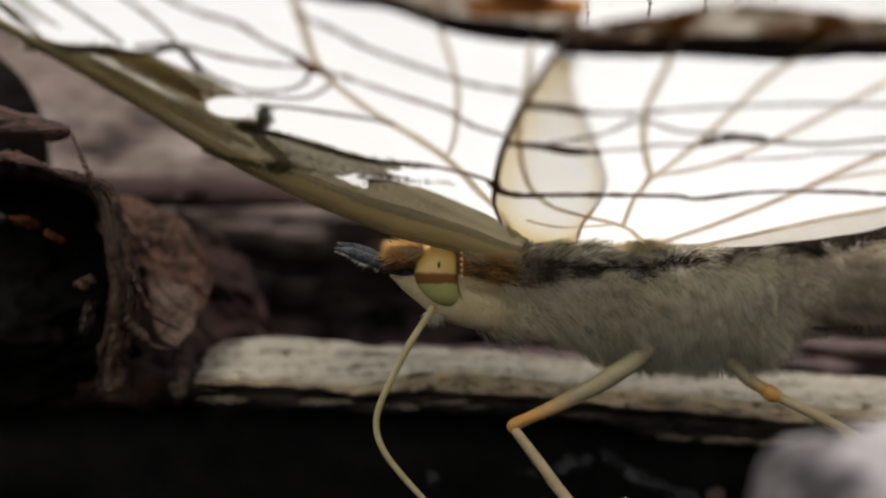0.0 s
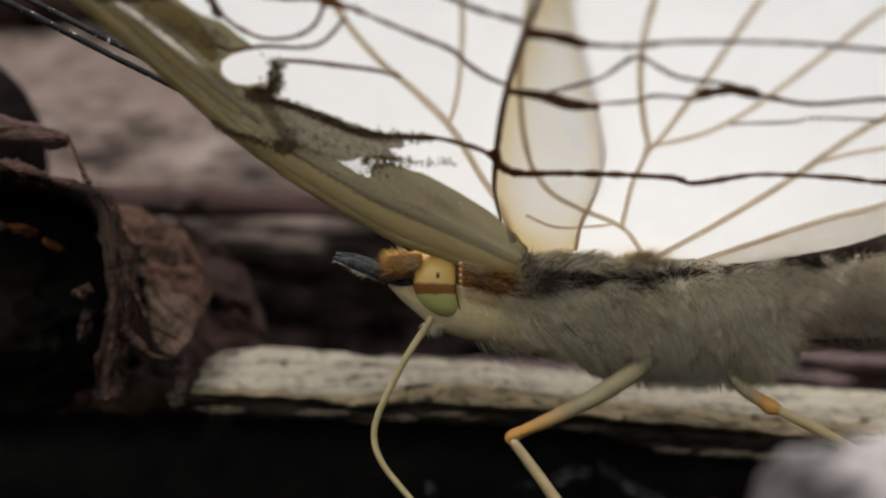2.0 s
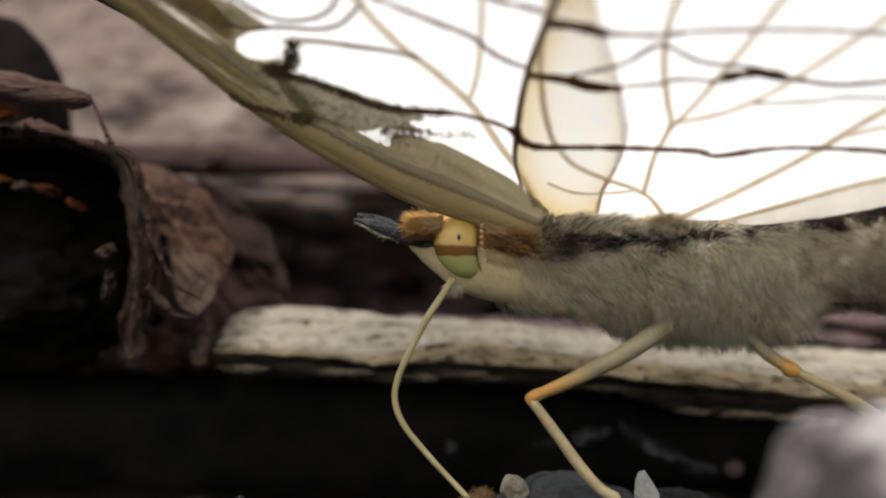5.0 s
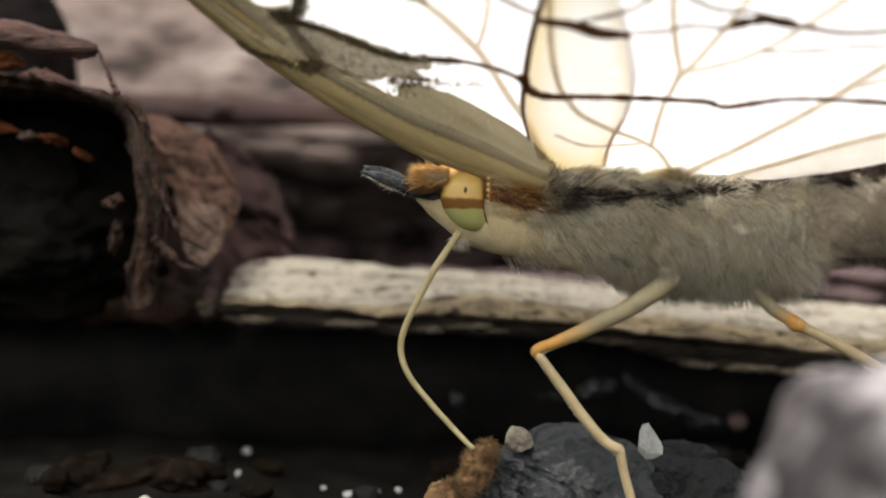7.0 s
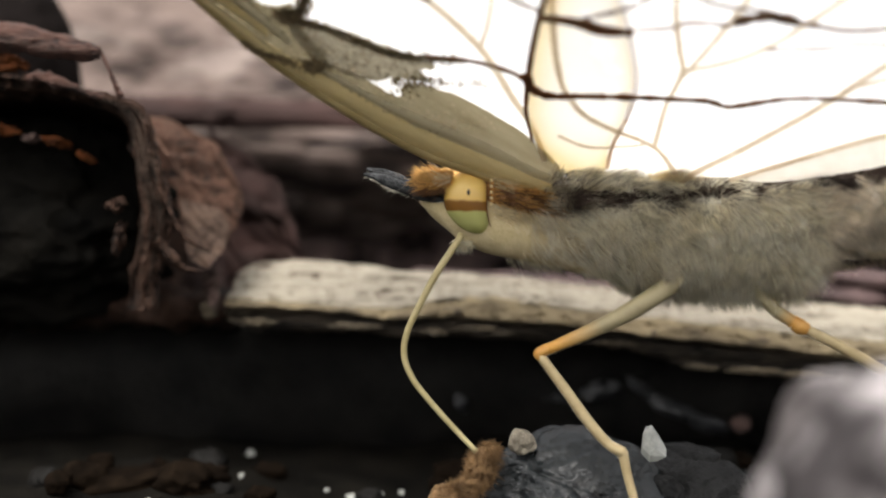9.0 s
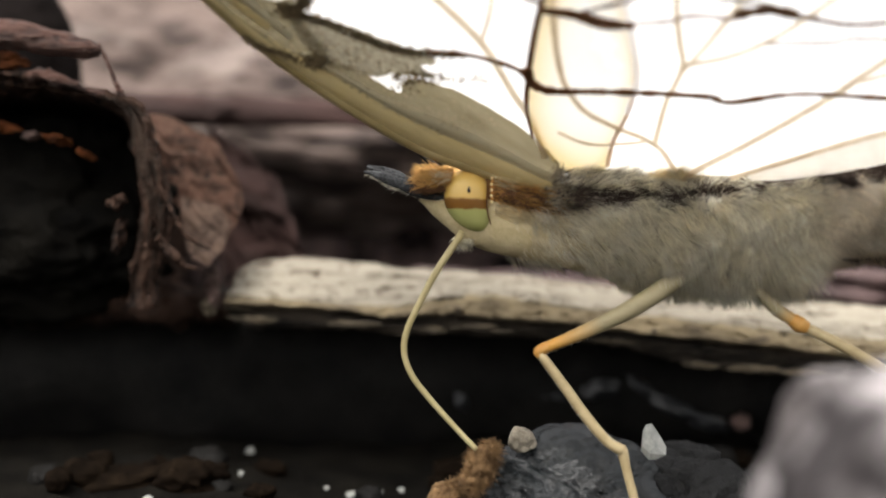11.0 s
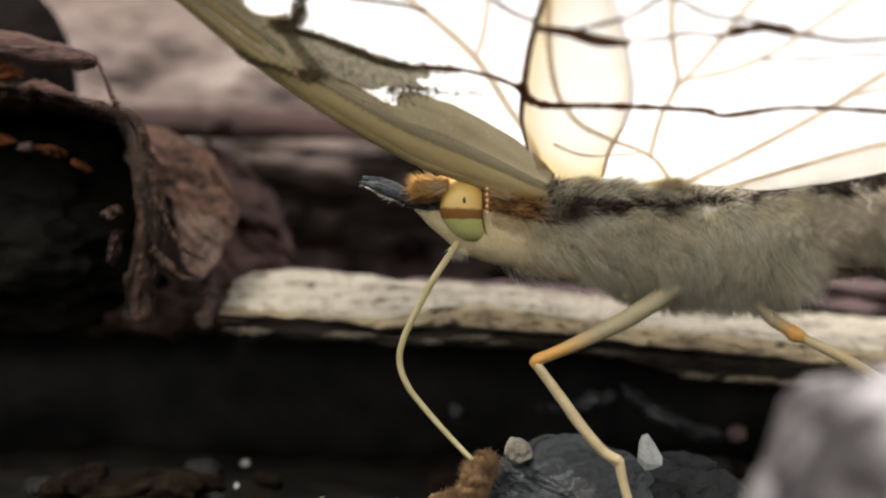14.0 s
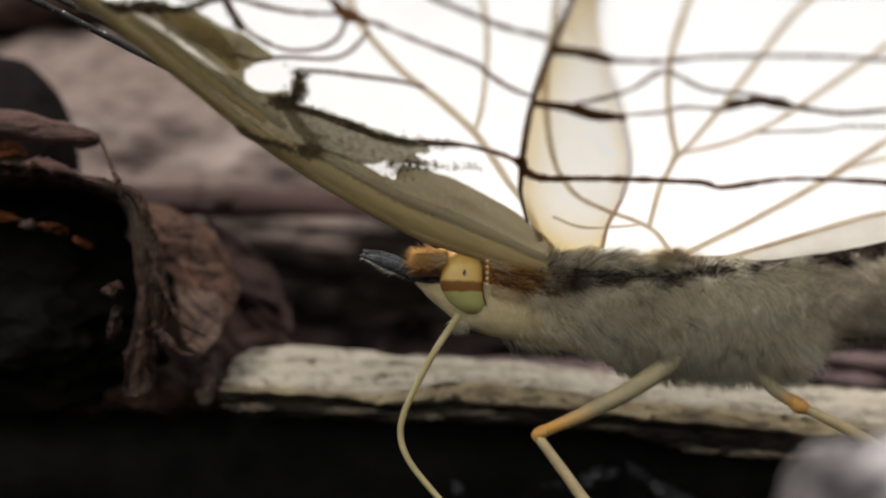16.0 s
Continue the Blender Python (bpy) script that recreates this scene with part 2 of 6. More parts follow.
M_LEDGE_EDGE = material("bark_yellow_green", (0.04, 0.028, 0.015), (0.31, 0.245, 0.145), 1.1, stretch=(0.5, 1, 1.2), rough=0.85, bump=0.8, contrast=0.26, reach=0.4,
                        spots=(1.6, 0.61, (0.05, 0.037, 0.024), (0.8, 1, 1.2)))
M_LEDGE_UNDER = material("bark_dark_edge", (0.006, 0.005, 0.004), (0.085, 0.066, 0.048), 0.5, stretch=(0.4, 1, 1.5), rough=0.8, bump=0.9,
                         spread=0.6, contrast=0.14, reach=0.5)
M_BARK = material("bark_black_brown", (0.004, 0.0023, 0.0017), (0.055, 0.029, 0.019), 1.6, stretch=(1, 0.5, 0.4), rough=0.8, bump=1.0,
                  grain=5, spread=0.9, contrast=0.22, reach=0.4, spec=0.2)
M_TWIG = material("twig_red_grey", (0.010, 0.0042, 0.003), (0.082, 0.036, 0.025), 1.2, stretch=(0.35, 1.6, 1.6), rough=0.6, bump=1.0, grain=5, spread=0.9, reach=0.35, spec=0.35)
# the stump's shade is put into this near-black albedo
M_STUMP = material("wood_stump_shade", (0.005, 0.004, 0.0038), (0.018, 0.0145, 0.0138), 0.2, rough=0.95, bump=0.6, reach=0.8, spec=0.02)
M_BARK_PALE = material("bark_grey_brown", (0.03, 0.018, 0.015), (0.19, 0.125, 0.108), 0.9, stretch=(0.6, 1, 1), rough=0.75, bump=0.9,
                       grain=7, spread=0.7, reach=0.4, spec=0.3)
M_BARK_GREY = material("bark_charred_grey", (0.004, 0.0025, 0.0018), (0.055, 0.036, 0.026), 1.6, stretch=(1, 1, 0.5), rough=0.8, bump=0.9, grain=6, spread=0.8,
                       reach=0.3, spec=0.2)
M_CHIP = material("wood_chip_dark", (0.014, 0.009, 0.009), (0.105, 0.066, 0.064), 0.5, rough=0.85, bump=0.8, reach=0.6)
# crumbs and flakes on the soil, darkened in colour for the shade there
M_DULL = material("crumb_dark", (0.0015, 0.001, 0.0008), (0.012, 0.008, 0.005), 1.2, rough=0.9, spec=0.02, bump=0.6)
M_EMBER = material("bark_rust", (0.02, 0.007, 0.003), (0.17, 0.055, 0.018), 1.1, rough=0.8, bump=0.8, reach=0.4, spec=0.1)
M_LOG = material("wood_mauve", (0.020, 0.0125, 0.0105), (0.158, 0.117, 0.101), 0.22, stretch=(0.4, 1, 1.6), rough=0.85, bump=0.8,
                 grain=4, spread=0.9, contrast=0.18, reach=1.0, spots=(0.25, 0.58, (0.225, 0.18, 0.16), (0.5, 1, 1.3)))
# a darker copy of the log's wood, with shade put into the colour
M_LOG_SHADE = material("wood_mauve_shade", (0.025, 0.0145, 0.0125), (0.115, 0.078, 0.069), 0.22, stretch=(0.4, 1, 1.6), rough=0.9, bump=0.6,
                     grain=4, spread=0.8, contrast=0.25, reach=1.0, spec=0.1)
M_LOG_RED = material("wood_red_brown", (0.010, 0.005, 0.004), (0.085, 0.040, 0.034), 0.2, stretch=(0.35, 1, 1.6), rough=0.85, bump=0.8, reach=1.0)
M_LEAF = material("dead_leaf_brown", (0.013, 0.0065, 0.0045), (0.175, 0.092, 0.062), 0.7, rough=0.7, bump=1.0, grain=5, spread=0.9,
                  through_light=0.1, reach=0.5, contrast=0.24)
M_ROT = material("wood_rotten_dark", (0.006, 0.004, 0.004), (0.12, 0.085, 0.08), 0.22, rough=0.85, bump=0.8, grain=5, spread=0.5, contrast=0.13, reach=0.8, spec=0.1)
M_TAN = material("dead_leaf_tan", (0.03, 0.018, 0.013), (0.24, 0.158, 0.118), 0.8, rough=0.75, bump=0.8, reach=0.4, contrast=0.2, spread=0.7)
# soil albedo lowered to black in place of the shade that lies on it
M_SOIL_SHADE = material("soil_shade_black", (0.0012, 0.0011, 0.001), (0.0075, 0.0065, 0.005), 0.5, rough=0.8, spec=0.05, bump=0.8, reach=0.4)
# near-black albedo that carries the shade under the ledge; small stones use it too
M_SHADE_BLACK = material("wood_stone_shade_black", (0.002, 0.002, 0.002), (0.012, 0.011, 0.0098), 0.4, rough=0.7, bump=0.7, reach=0.4, spec=0.1)
M_ROCK = material("stone_black_wet", (0.0008, 0.0009, 0.001), (0.011, 0.0145, 0.0165), 1.1, rough=0.16, bump=1.0, grain=5, spread=0.9, coat=0.3, spec=0.4,
                  reach=0.15, contrast=0.3)
M_ROCK_DULL = material("stone_black_dull", (0.002, 0.002, 0.002), (0.016, 0.016, 0.016), 1.2, rough=0.6, bump=0.8, grain=5, spread=0.9, spec=0.2, reach=0.2, contrast=0.3)
M_STONE = material("stone_pale_mottled", (0.05, 0.043, 0.043), (0.35, 0.323, 0.328), 0.55, rough=0.8, bump=0.6, contrast=0.11, reach=0.4, spread=0.3,
                   spots=(0.42, 0.52, (0.022, 0.018, 0.019), (1, 1, 1)))
M_GRAIN = material("quartz_pale", (0.34, 0.35, 0.325), (0.70, 0.705, 0.67), 1.5, rough=0.15, bump=0.4, through_light=0.4)
M_CRUMB = material("crumb_ochre", (0.07, 0.036, 0.013), (0.32, 0.19, 0.085), 2, rough=0.85, bump=0.8, reach=0.2)
M_CRUMB_PALE = material("crumb_beige", (0.10, 0.085, 0.06), (0.42, 0.37, 0.29), 2, rough=0.8, bump=0.8, reach=0.2)


# ---- shapes ----
from mathutils.geometry import delaunay_2d_cdt

ORIGIN = {}


def mm(x, y, z):
    """A place given in millimetres from the first eye."""
    return Vector((x, y, z + EYE)) * MM


def thing(name, x, y, z, label, category, group=""):
    ob = new(name)
    ob.empty_display_size = 0.001
    ob.location = mm(x, y, z)
    ORIGIN[ob] = mm(x, y, z)
    return tagged(ob, label, category, group)


def mesh_object(name, bm, mat, smooth=True):
    data = bpy.data.meshes.new(name)
    bm.to_mesh(data)
    bm.free()
    data.materials.append(mat)
    if smooth:
        data.shade_smooth()
    return new(name, data)


def part(name, bm, mat, parent, label="", centre=None, local=False, smooth=True):
    """One mesh under a thing. The bmesh is in world places, or in the parent's own space if local."""
    base = ORIGIN.get(parent, Vector())
    at = Vector() if local else (base if centre is None else centre)
    bm.transform(Matrix.Translation(-at))
    ob = mesh_object(name, bm, mat, smooth)
    ob.parent = parent
    ob.location = Vector() if local else at - base
    ORIGIN[ob] = at
    return tagged(ob, label)


def arc(points, n=6):
    """A smooth line through the points."""
    p = [Vector(q) for q in points]
    p = [2 * p[0] - p[1], *p, 2 * p[-1] - p[-2]]
    out = []
    for a, b, c, d in zip(p, p[1:], p[2:], p[3:]):
        for i in range(n):
            s = i / n
            out.append(0.5 * (2 * b + (c - a) * s + (2 * a - 5 * b + 4 * c - d) * s * s + (3 * b - a - 3 * c + d) * s ** 3))
    out.append(p[-2])
    return out


def even(line, n):
    """n points at even steps along a line."""
    far = [0.0]
    for a, b in zip(line, line[1:]):
        far.append(far[-1] + (b - a).length)
    out, k = [], 0
    for i in range(n):
        s = far[-1] * i / (n - 1)
        while k < len(far) - 2 and far[k + 1] < s:
            k += 1
        w = (s - far[k]) / max(far[k + 1] - far[k], 1e-12)
        out.append(line[k].lerp(line[k + 1], min(max(w, 0), 1)))
    return out


def tube(line, radii, sides=6, flat=1.0, up=(0, 0, 1), bm=None, wobble=0.0, closed=True, half=0):
    """A round or flattened tube along a line; radii are given in the line's unit, at even steps."""
    bm = bm or bmesh.new()
    up, rings, held = Vector(up), [], None
    last = len(line) - 1
    for i, p in enumerate(line):
        way = (line[min(i + 1, last)] - line[max(i - 1, 0)]).normalized()
        side = way.cross(up)
        side = side.normalized() if side.length > 1e-6 else way.orthogonal().normalized()
        if held and flat == 1.0:
            side = (held - way * held.dot(way)).normalized()
        held = side
        top = side.cross(way).normalized()
        s = i / last * (len(radii) - 1)
        k = min(int(s), len(radii) - 2) if len(radii) > 1 else 0
        r = radii[k] + (radii[k + 1] - radii[k]) * (s - k) if len(radii) > 1 else radii[0]
        if wobble:
            r *= 1 + wobble * (noise.noise(p * 2500) + 0.8 * noise.noise(p * 9000))
        turns = [half * math.pi * j / (sides - 1) if half else 2 * math.pi * j / sides for j in range(sides)]
        rings.append([bm.verts.new(p + side * (r * math.cos(a)) + top * (r * flat * math.sin(a))) for a in turns])
    for a, b in zip(rings, rings[1:]):
        for j in range(sides - 1 if half else sides):
            bm.faces.new((a[j], a[(j + 1) % sides], b[(j + 1) % sides], b[j]))
    if closed and not half:
        bm.faces.new(rings[0][::-1])
        bm.faces.new(rings[-1])
    return bm


def loft(sections, around=28, steps=5, rough=0.0, rate=400):
    """A body of oval cross-sections: (x, y, top, bottom, half width) in mm, along x."""
    lines = list(zip(arc([(s[0], s[1], 0) for s in sections], steps), arc([(s[2], s[3], s[4]) for s in sections], steps)))
    bm, rings = bmesh.new(), []
    for a, b in lines:
        mid, half = (b[0] + b[1]) / 2, (b[0] - b[1]) / 2
        ring = []
        for j in range(around):
            t = 2 * math.pi * j / around
            p = mm(a[0], a[1] + b[2] * math.cos(t), mid + half * math.sin(t))
            if rough:
                out = Vector((0, math.cos(t), math.sin(t)))
                p += out * (rough * MM * noise.fractal(p * rate, 1.0, 2.0, 4))
            ring.append(bm.verts.new(p))
        rings.append(ring)
    for a, b in zip(rings, rings[1:]):
        for j in range(around):
            bm.faces.new((a[j], b[j], b[(j + 1) % around], a[(j + 1) % around]))
    bm.faces.new(rings[0])
    bm.faces.new(rings[-1][::-1])
    return bm


def lump(x, y, z, rx, ry, rz, seed, rough=0.2, rate=1.2, detail=4, facets=0.0, turn=(0, 0, 0)):
    """An uneven stone or crumb: a ball drawn out to its radii in mm and broken up by noise."""
    bm = bmesh.new()
    bmesh.ops.create_icosphere(bm, subdivisions=detail, radius=1)
    off = Vector((seed * 7.3, seed * 3.1, seed * 1.7))
    for v in bm.verts:
        n = noise.fractal(v.co * rate + off, 0.9, 2.1, 5)
        if facets:
            n += facets * (noise.cell(v.co * rate * 1.3 + off) - 0.5)
        v.co *= 1 + rough * n
    bm.transform(Matrix.Translation(mm(x, y, z)) @ pose(0, 0, 0, *turn) @ Matrix.Diagonal((rx * MM, ry * MM, rz * MM, 1)))
    return bm


def log_body(p0, p1, radius, seed, rough=0.15, ridges=6, along=60, around=40, squash=1.0):
    """A rough log between two places in mm, with lengthwise ridges."""
    bm, rings = bmesh.new(), []
    a, b = mm(*p0), mm(*p1)
    way = (b - a).normalized()
    side = way.cross(Vector((0, 0, 1))).normalized()
    top = side.cross(way)
    for i in range(along + 1):
        s = i / along
        ring = []
        for j in range(around):
            t = 2 * math.pi * j / around
            n = noise.fractal(Vector((s * (b - a).length / (9 * MM) + seed, math.cos(t) * ridges * 0.4, math.sin(t) * ridges * 0.4)), 0.8, 2.0, 5)
            r = radius * MM * (1 + rough * n) * (1 - 0.25 * (2 * s - 1) ** 6)
            ring.append(bm.verts.new(a.lerp(b, s) + side * (r * math.cos(t)) + top * (r * squash * math.sin(t))))
        rings.append(ring)
    for u, v in zip(rings, rings[1:]):
        for j in range(around):
            bm.faces.new((u[j], u[(j + 1) % around], v[(j + 1) % around], v[j]))
    bm.faces.new(rings[0][::-1])
    bm.faces.new(rings[-1])
    return bm


def hairs(roots, length, width, seed, spread=0.35, bend=0.3, clumping=1.0):
    """Fine tapered hairs, three-sided, at (place, direction) pairs; length and width in mm."""
    rng = random.Random(seed)
    verts, faces = [], []
    for p, way in roots:
        clump = (noise.noise_vector(p * 700) * 0.7 + noise.noise_vector(p * 2600) * 0.5) * clumping
        way = (way + clump + Vector((rng.gauss(0, spread), rng.gauss(0, spread), rng.gauss(0, spread)))).normalized()
        far = length * MM * rng.uniform(0.45, 1.25)
        side = way.orthogonal().normalized() * (width * MM * rng.uniform(0.6, 1.3))
        other = way.cross(side)
        bow = Vector((rng.gauss(0.3, 0.3), rng.gauss(0, 0.3), -0.5)) * (bend * far)
        k = len(verts)
        mid, tip = p + way * far * 0.55 + bow * 0.3, p + way * far + bow
        for c, w in ((p, 1.0), (mid, 0.75)):
            verts += [c + side * w, c - side * 0.5 * w + other * 0.87 * w, c - side * 0.5 * w - other * 0.87 * w]
        verts.append(tip)
        for j in range(3):
            faces.append((k + j, k + (j + 1) % 3, k + 3 + (j + 1) % 3, k + 3 + j))
            faces.append((k + 3 + j, k + 3 + (j + 1) % 3, k + 6))
    data = bpy.data.meshes.new("hairs")
    data.from_pydata([tuple(v) for v in verts], [], faces)
    bm = bmesh.new()
    bm.from_mesh(data)
    bpy.data.meshes.remove(data)
    return bm


def inside(p, ring):
    """Whether a flat place lies within a ring of places."""
    hit = False
    for a, b in zip(ring, ring[1:] + ring[:1]):
        if (a[1] > p[1]) != (b[1] > p[1]) and p[0] < (b[0] - a[0]) * (p[1] - a[1]) / (b[1] - a[1]) + a[0]:
            hit = not hit
    return hit


def shard(x, y, z, r, seed):
    """An angular grain: the hull of scattered points."""
    rng = random.Random(seed)
    bm = bmesh.new()
    for _ in range(16):
        v = Vector((rng.gauss(0, 1), rng.gauss(0, 1), rng.gauss(0, 1))).normalized()
        bm.verts.new(mm(x + v.x * r[0], y + v.y * r[1], z + v.z * r[2]))
    out = bmesh.ops.convex_hull(bm, input=bm.verts)
    bmesh.ops.delete(bm, geom=[g for g in out["geom_interior"] if isinstance(g, bmesh.types.BMVert)], context="VERTS")
    return bm


# ---- the wings: (u, r) in mm, u along the body towards the tail, r out from the hinge ----
HINGE = (2.53, 39.19, 0.21)
AXIS_TURN, AXIS_RISE = -7.14, 1.2
BODY_HALF = 1.3
A_X = Vector((math.cos(radians(AXIS_RISE)) * math.cos(radians(AXIS_TURN)),
              math.cos(radians(AXIS_RISE)) * math.sin(radians(AXIS_TURN)), math.sin(radians(AXIS_RISE))))
A_Y = Vector((0, -1, 0))
A_Y = (A_Y - A_X * A_Y.dot(A_X)).normalized()
A_Z = (-A_X).cross(A_Y)
HINGE_TURN = Matrix((-A_X, A_Y, A_Z)).transposed().to_4x4()


def camber(u, r, hind):
    """The bend of the wing out of its plane, in radians."""
    if hind:
        return radians(-4 + 0.5 * min(max(u - 4, 0), 6))
    return radians(min(max(10 * (-u / max(r, 1.0) - 0.3), -2), 9.5))


def on_wing(u, r, hind, side, lift=0.0):
    a = camber(u, r, hind)
    return Vector((-u, side * (r * math.cos(a) - lift * math.sin(a)), r * math.sin(a) + lift * math.cos(a))) * MM


def wing_line(points, hind, side, lift=0.0, n=6):
    return [on_wing(p[0], p[1], hind, side, lift) for p in arc([(u, r, 0) for u, r in points], n)]


def membrane(outline, root, hind, side, rings=22, n=6):
    """The wing's skin, spread from its root to its outline."""
    edge = arc([(u, r, 0) for u, r in outline], n)
    edge.append(edge[0])
    mid = Vector((*root, 0))
    bm, rows = bmesh.new(), []
    for i in range(1, rings + 1):
        s = i / rings
        row = []
        for k, p in enumerate(edge):
            q = mid.lerp(p, s)
            ripple = 0.05 * math.sin(q[0] * 1.3 + q[1] * 0.4) * min(1.0, q[1] / 4) if q[1] > 0 else 0
            row.append(bm.verts.new(on_wing(q[0], q[1], hind, side, ripple)))
        rows.append(row)
    centre = bm.verts.new(on_wing(*root, hind, side))
    for a, b in zip(rows[0], rows[0][1:]):
        bm.faces.new((centre, a, b))
    for u, v in zip(rows, rows[1:]):
        for k in range(len(edge) - 1):
            bm.faces.new((u[k], v[k], v[k + 1], u[k + 1]))
    return bm


def strip(lower, upper, hind, side, lift, thick=0.05, n=40, across=5):
    """A thin plate between two lines of the wing."""
    a = even(arc([(u, r, 0) for u, r in lower], 6), n)
    b = even(arc([(u, r, 0) for u, r in upper], 6), n)
    bm, layers = bmesh.new(), []
    for depth in (lift, lift - thick):
        layers.append([[bm.verts.new(on_wing(*p.lerp(q, j / across).to_2d(), hind, side,
                                             depth + (0.04 * noise.noise(Vector((*p.lerp(q, j / across).to_2d(), 0)) * 1.5))))
                        for j in range(across + 1)] for p, q in zip(a, b)])
    for layer in layers:
        for p, q in zip(layer, layer[1:]):
            for j in range(across):
                bm.faces.new((p[j], q[j], q[j + 1], p[j + 1]))
    for k in range(n - 1):
        for j in (0, across):
            bm.faces.new((layers[0][k][j], layers[0][k + 1][j], layers[1][k + 1][j], layers[1][k][j]))
    bmesh.ops.recalc_face_normals(bm, faces=bm.faces)
    return bm


def plate(outline, hind, side, lift, holes=(), thick=0.03, step=0.3, ragged=0.0, n=6):
    """A thin scaled plate on the wing within an outline, with gaps."""
    def close(points):
        line = [q.to_2d() for q in arc([(u, r, 0) for u, r in (*points, points[0])], n)[:-1]]
        return [q + Vector((noise.noise(Vector((*q, 1)) * 6), noise.noise(Vector((*q, 7)) * 6))) * ragged for q in line]
    rims = [close(outline)] + [close(h) for h in holes]
    pts, edges = [], []
    for rim in rims:
        k = len(pts)
        pts += rim
        edges += [(k + i, k + (i + 1) % len(rim)) for i in range(len(rim))]
    us, rs = [p[0] for p in rims[0]], [p[1] for p in rims[0]]
    u = min(us)
    while u < max(us):
        r = min(rs)
        while r < max(rs):
            q = Vector((u + 0.07 * math.sin(r * 9), r + 0.07 * math.sin(u * 7)))
            if inside(q, rims[0]) and not any(inside(q, h) for h in rims[1:]):
                pts.append(q)
            r += step
        u += step
    co, _, faces, *_ = delaunay_2d_cdt(pts, edges, [], 1 if not holes else 0, 1e-5)
    bm = bmesh.new()
    layers = [[bm.verts.new(on_wing(p[0], p[1], hind, side, lift - d + 0.03 * noise.noise(Vector((*p, 0)) * 1.5))) for p in co] for d in (0, thick)]
    for f in faces:
        mid = sum((co[i] for i in f), Vector((0, 0))) / len(f)
        if inside(mid, rims[0]) and not any(inside(mid, h) for h in rims[1:]):
            for layer in layers[1:] if side > 0 else layers[:1]:
                bm.faces.new([layer[i] for i in f])
    bmesh.ops.delete(bm, geom=[v for v in bm.verts if not v.link_faces], context="VERTS")
    bmesh.ops.recalc_face_normals(bm, faces=bm.faces)
    return bm


def ridge_strip(lower, upper, side, lift, bulge, n=70, across=8):
    """A lengthwise strip of the wing that swells between its two edges."""
    a = even(arc([(u, r, 0) for u, r in lower], 6), n)
    b = even(arc([(u, r, 0) for u, r in upper], 6), n)
    bm = bmesh.new()
    rows = [[bm.verts.new(on_wing(*p.lerp(q, j / across).to_2d(), False, side, lift - bulge * math.sin(math.pi * j / across) + 0.01 * noise.noise(Vector((p.x, p.y, j)) * 2)))
             for j in range(across + 1)] for p, q in zip(a, b)]
    for p, q in zip(rows, rows[1:]):
        for j in range(across):
            bm.faces.new((p[j], q[j], q[j + 1], p[j + 1]))
    bmesh.ops.recalc_face_normals(bm, faces=bm.faces)
    return bm


def across_at(points, r):
    """u on a line of the wing at a given r."""
    for (u, a), (v, b) in zip(points, points[1:]):
        if min(a, b) <= r <= max(a, b) and a != b:
            return u + (v - u) * (r - a) / (b - a)
    return points[0][0] if abs(r - points[0][1]) < abs(r - points[-1][1]) else points[-1][0]


def deepen(bm):
    """Amber towards the hindwing's leading edge, the forewing's hind edge and the root."""
    tint = bm.verts.layers.float.new("tint")
    for v in bm.verts:
        u, r = -v.co.x / MM, math.hypot(v.co.y, v.co.z) / MM
        lead = max(0.0, u - across_at(HIND_LEAD, r))
        trail = max(0.0, across_at(FORE_TRAIL[10:], r) - u)
        root = min(max((3.0 - r) / 2.6, 0), 1)
        v[tint] = min(1.0, 0.85 * math.exp(-(lead / 0.6) ** 1.6) + 0.45 * math.exp(-(trail / 0.25) ** 1.5) + 0.6 * root * root + 0.05)
    return bm


def flecks(points, width, count, size, seed, side, lift=-0.1, hind=False, within=None):
    """Single wing scales strewn along a line of the wing, thinning out to both sides; all in mm."""
    rng = random.Random(seed)
    line = arc([(u, r, 0) for u, r in points], 10)
    bm = bmesh.new()
    for _ in range(count):
        k = rng.uniform(0, len(line) - 1.001)
        p, q = line[int(k)], line[int(k) + 1]
        way = (q - p).normalized()
        c = p.lerp(q, k % 1) + Vector((-way.y, way.x, 0)) * rng.gauss(0, width) + way * rng.gauss(0, width)
        a = rng.uniform(-0.5, 0.5)
        if within and not inside(c, within):
            continue
        out = Vector((c.x - 0.5, c.y + 1.5, 0)).normalized()
        u = Vector((out.x * math.cos(a) - out.y * math.sin(a), out.x * math.sin(a) + out.y * math.cos(a), 0)) * size * rng.uniform(0.6, 1.5)
        v = Vector((-u.y, u.x, 0)) * 0.45
        h = lift - rng.uniform(0, 0.03)
        bm.faces.new([bm.verts.new(on_wing(*e.to_2d(), hind, side, h)) for e in (c - v * 0.6, c + v * 0.6, c + u + v, c + u * 1.15, c + u - v)])
    return bm


FORE_COSTA = [(0.0, -1.25), (-2.2, -0.1), (-4.05, 0.82), (-5.7, 2.08), (-7.25, 3.45), (-8.8, 5.1), (-10.2, 6.92), (-11.5, 8.5),
              (-12.6, 9.8), (-13.4, 10.75), (-15.6, 13.3), (-17.6, 16.5), (-18.6, 19.0)]
FORE_TRAIL = [(-16, 18.9), (-12, 17.3), (-8, 16.0), (-4.1, 14.7), (-3.2, 14.3), (-2.2, 14.1), (-1.2, 13.7), (-0.4, 13.5), (1.1, 13.45),
              (2.2, 12.8), (1.8, 11.2), (1.85, 9.7), (2.2, 8.0), (2.5, 6.0), (2.65, 4.5), (2.4, 2.8), (1.95, 1.4), (1.75, 0.2), (1.5, -0.6)]
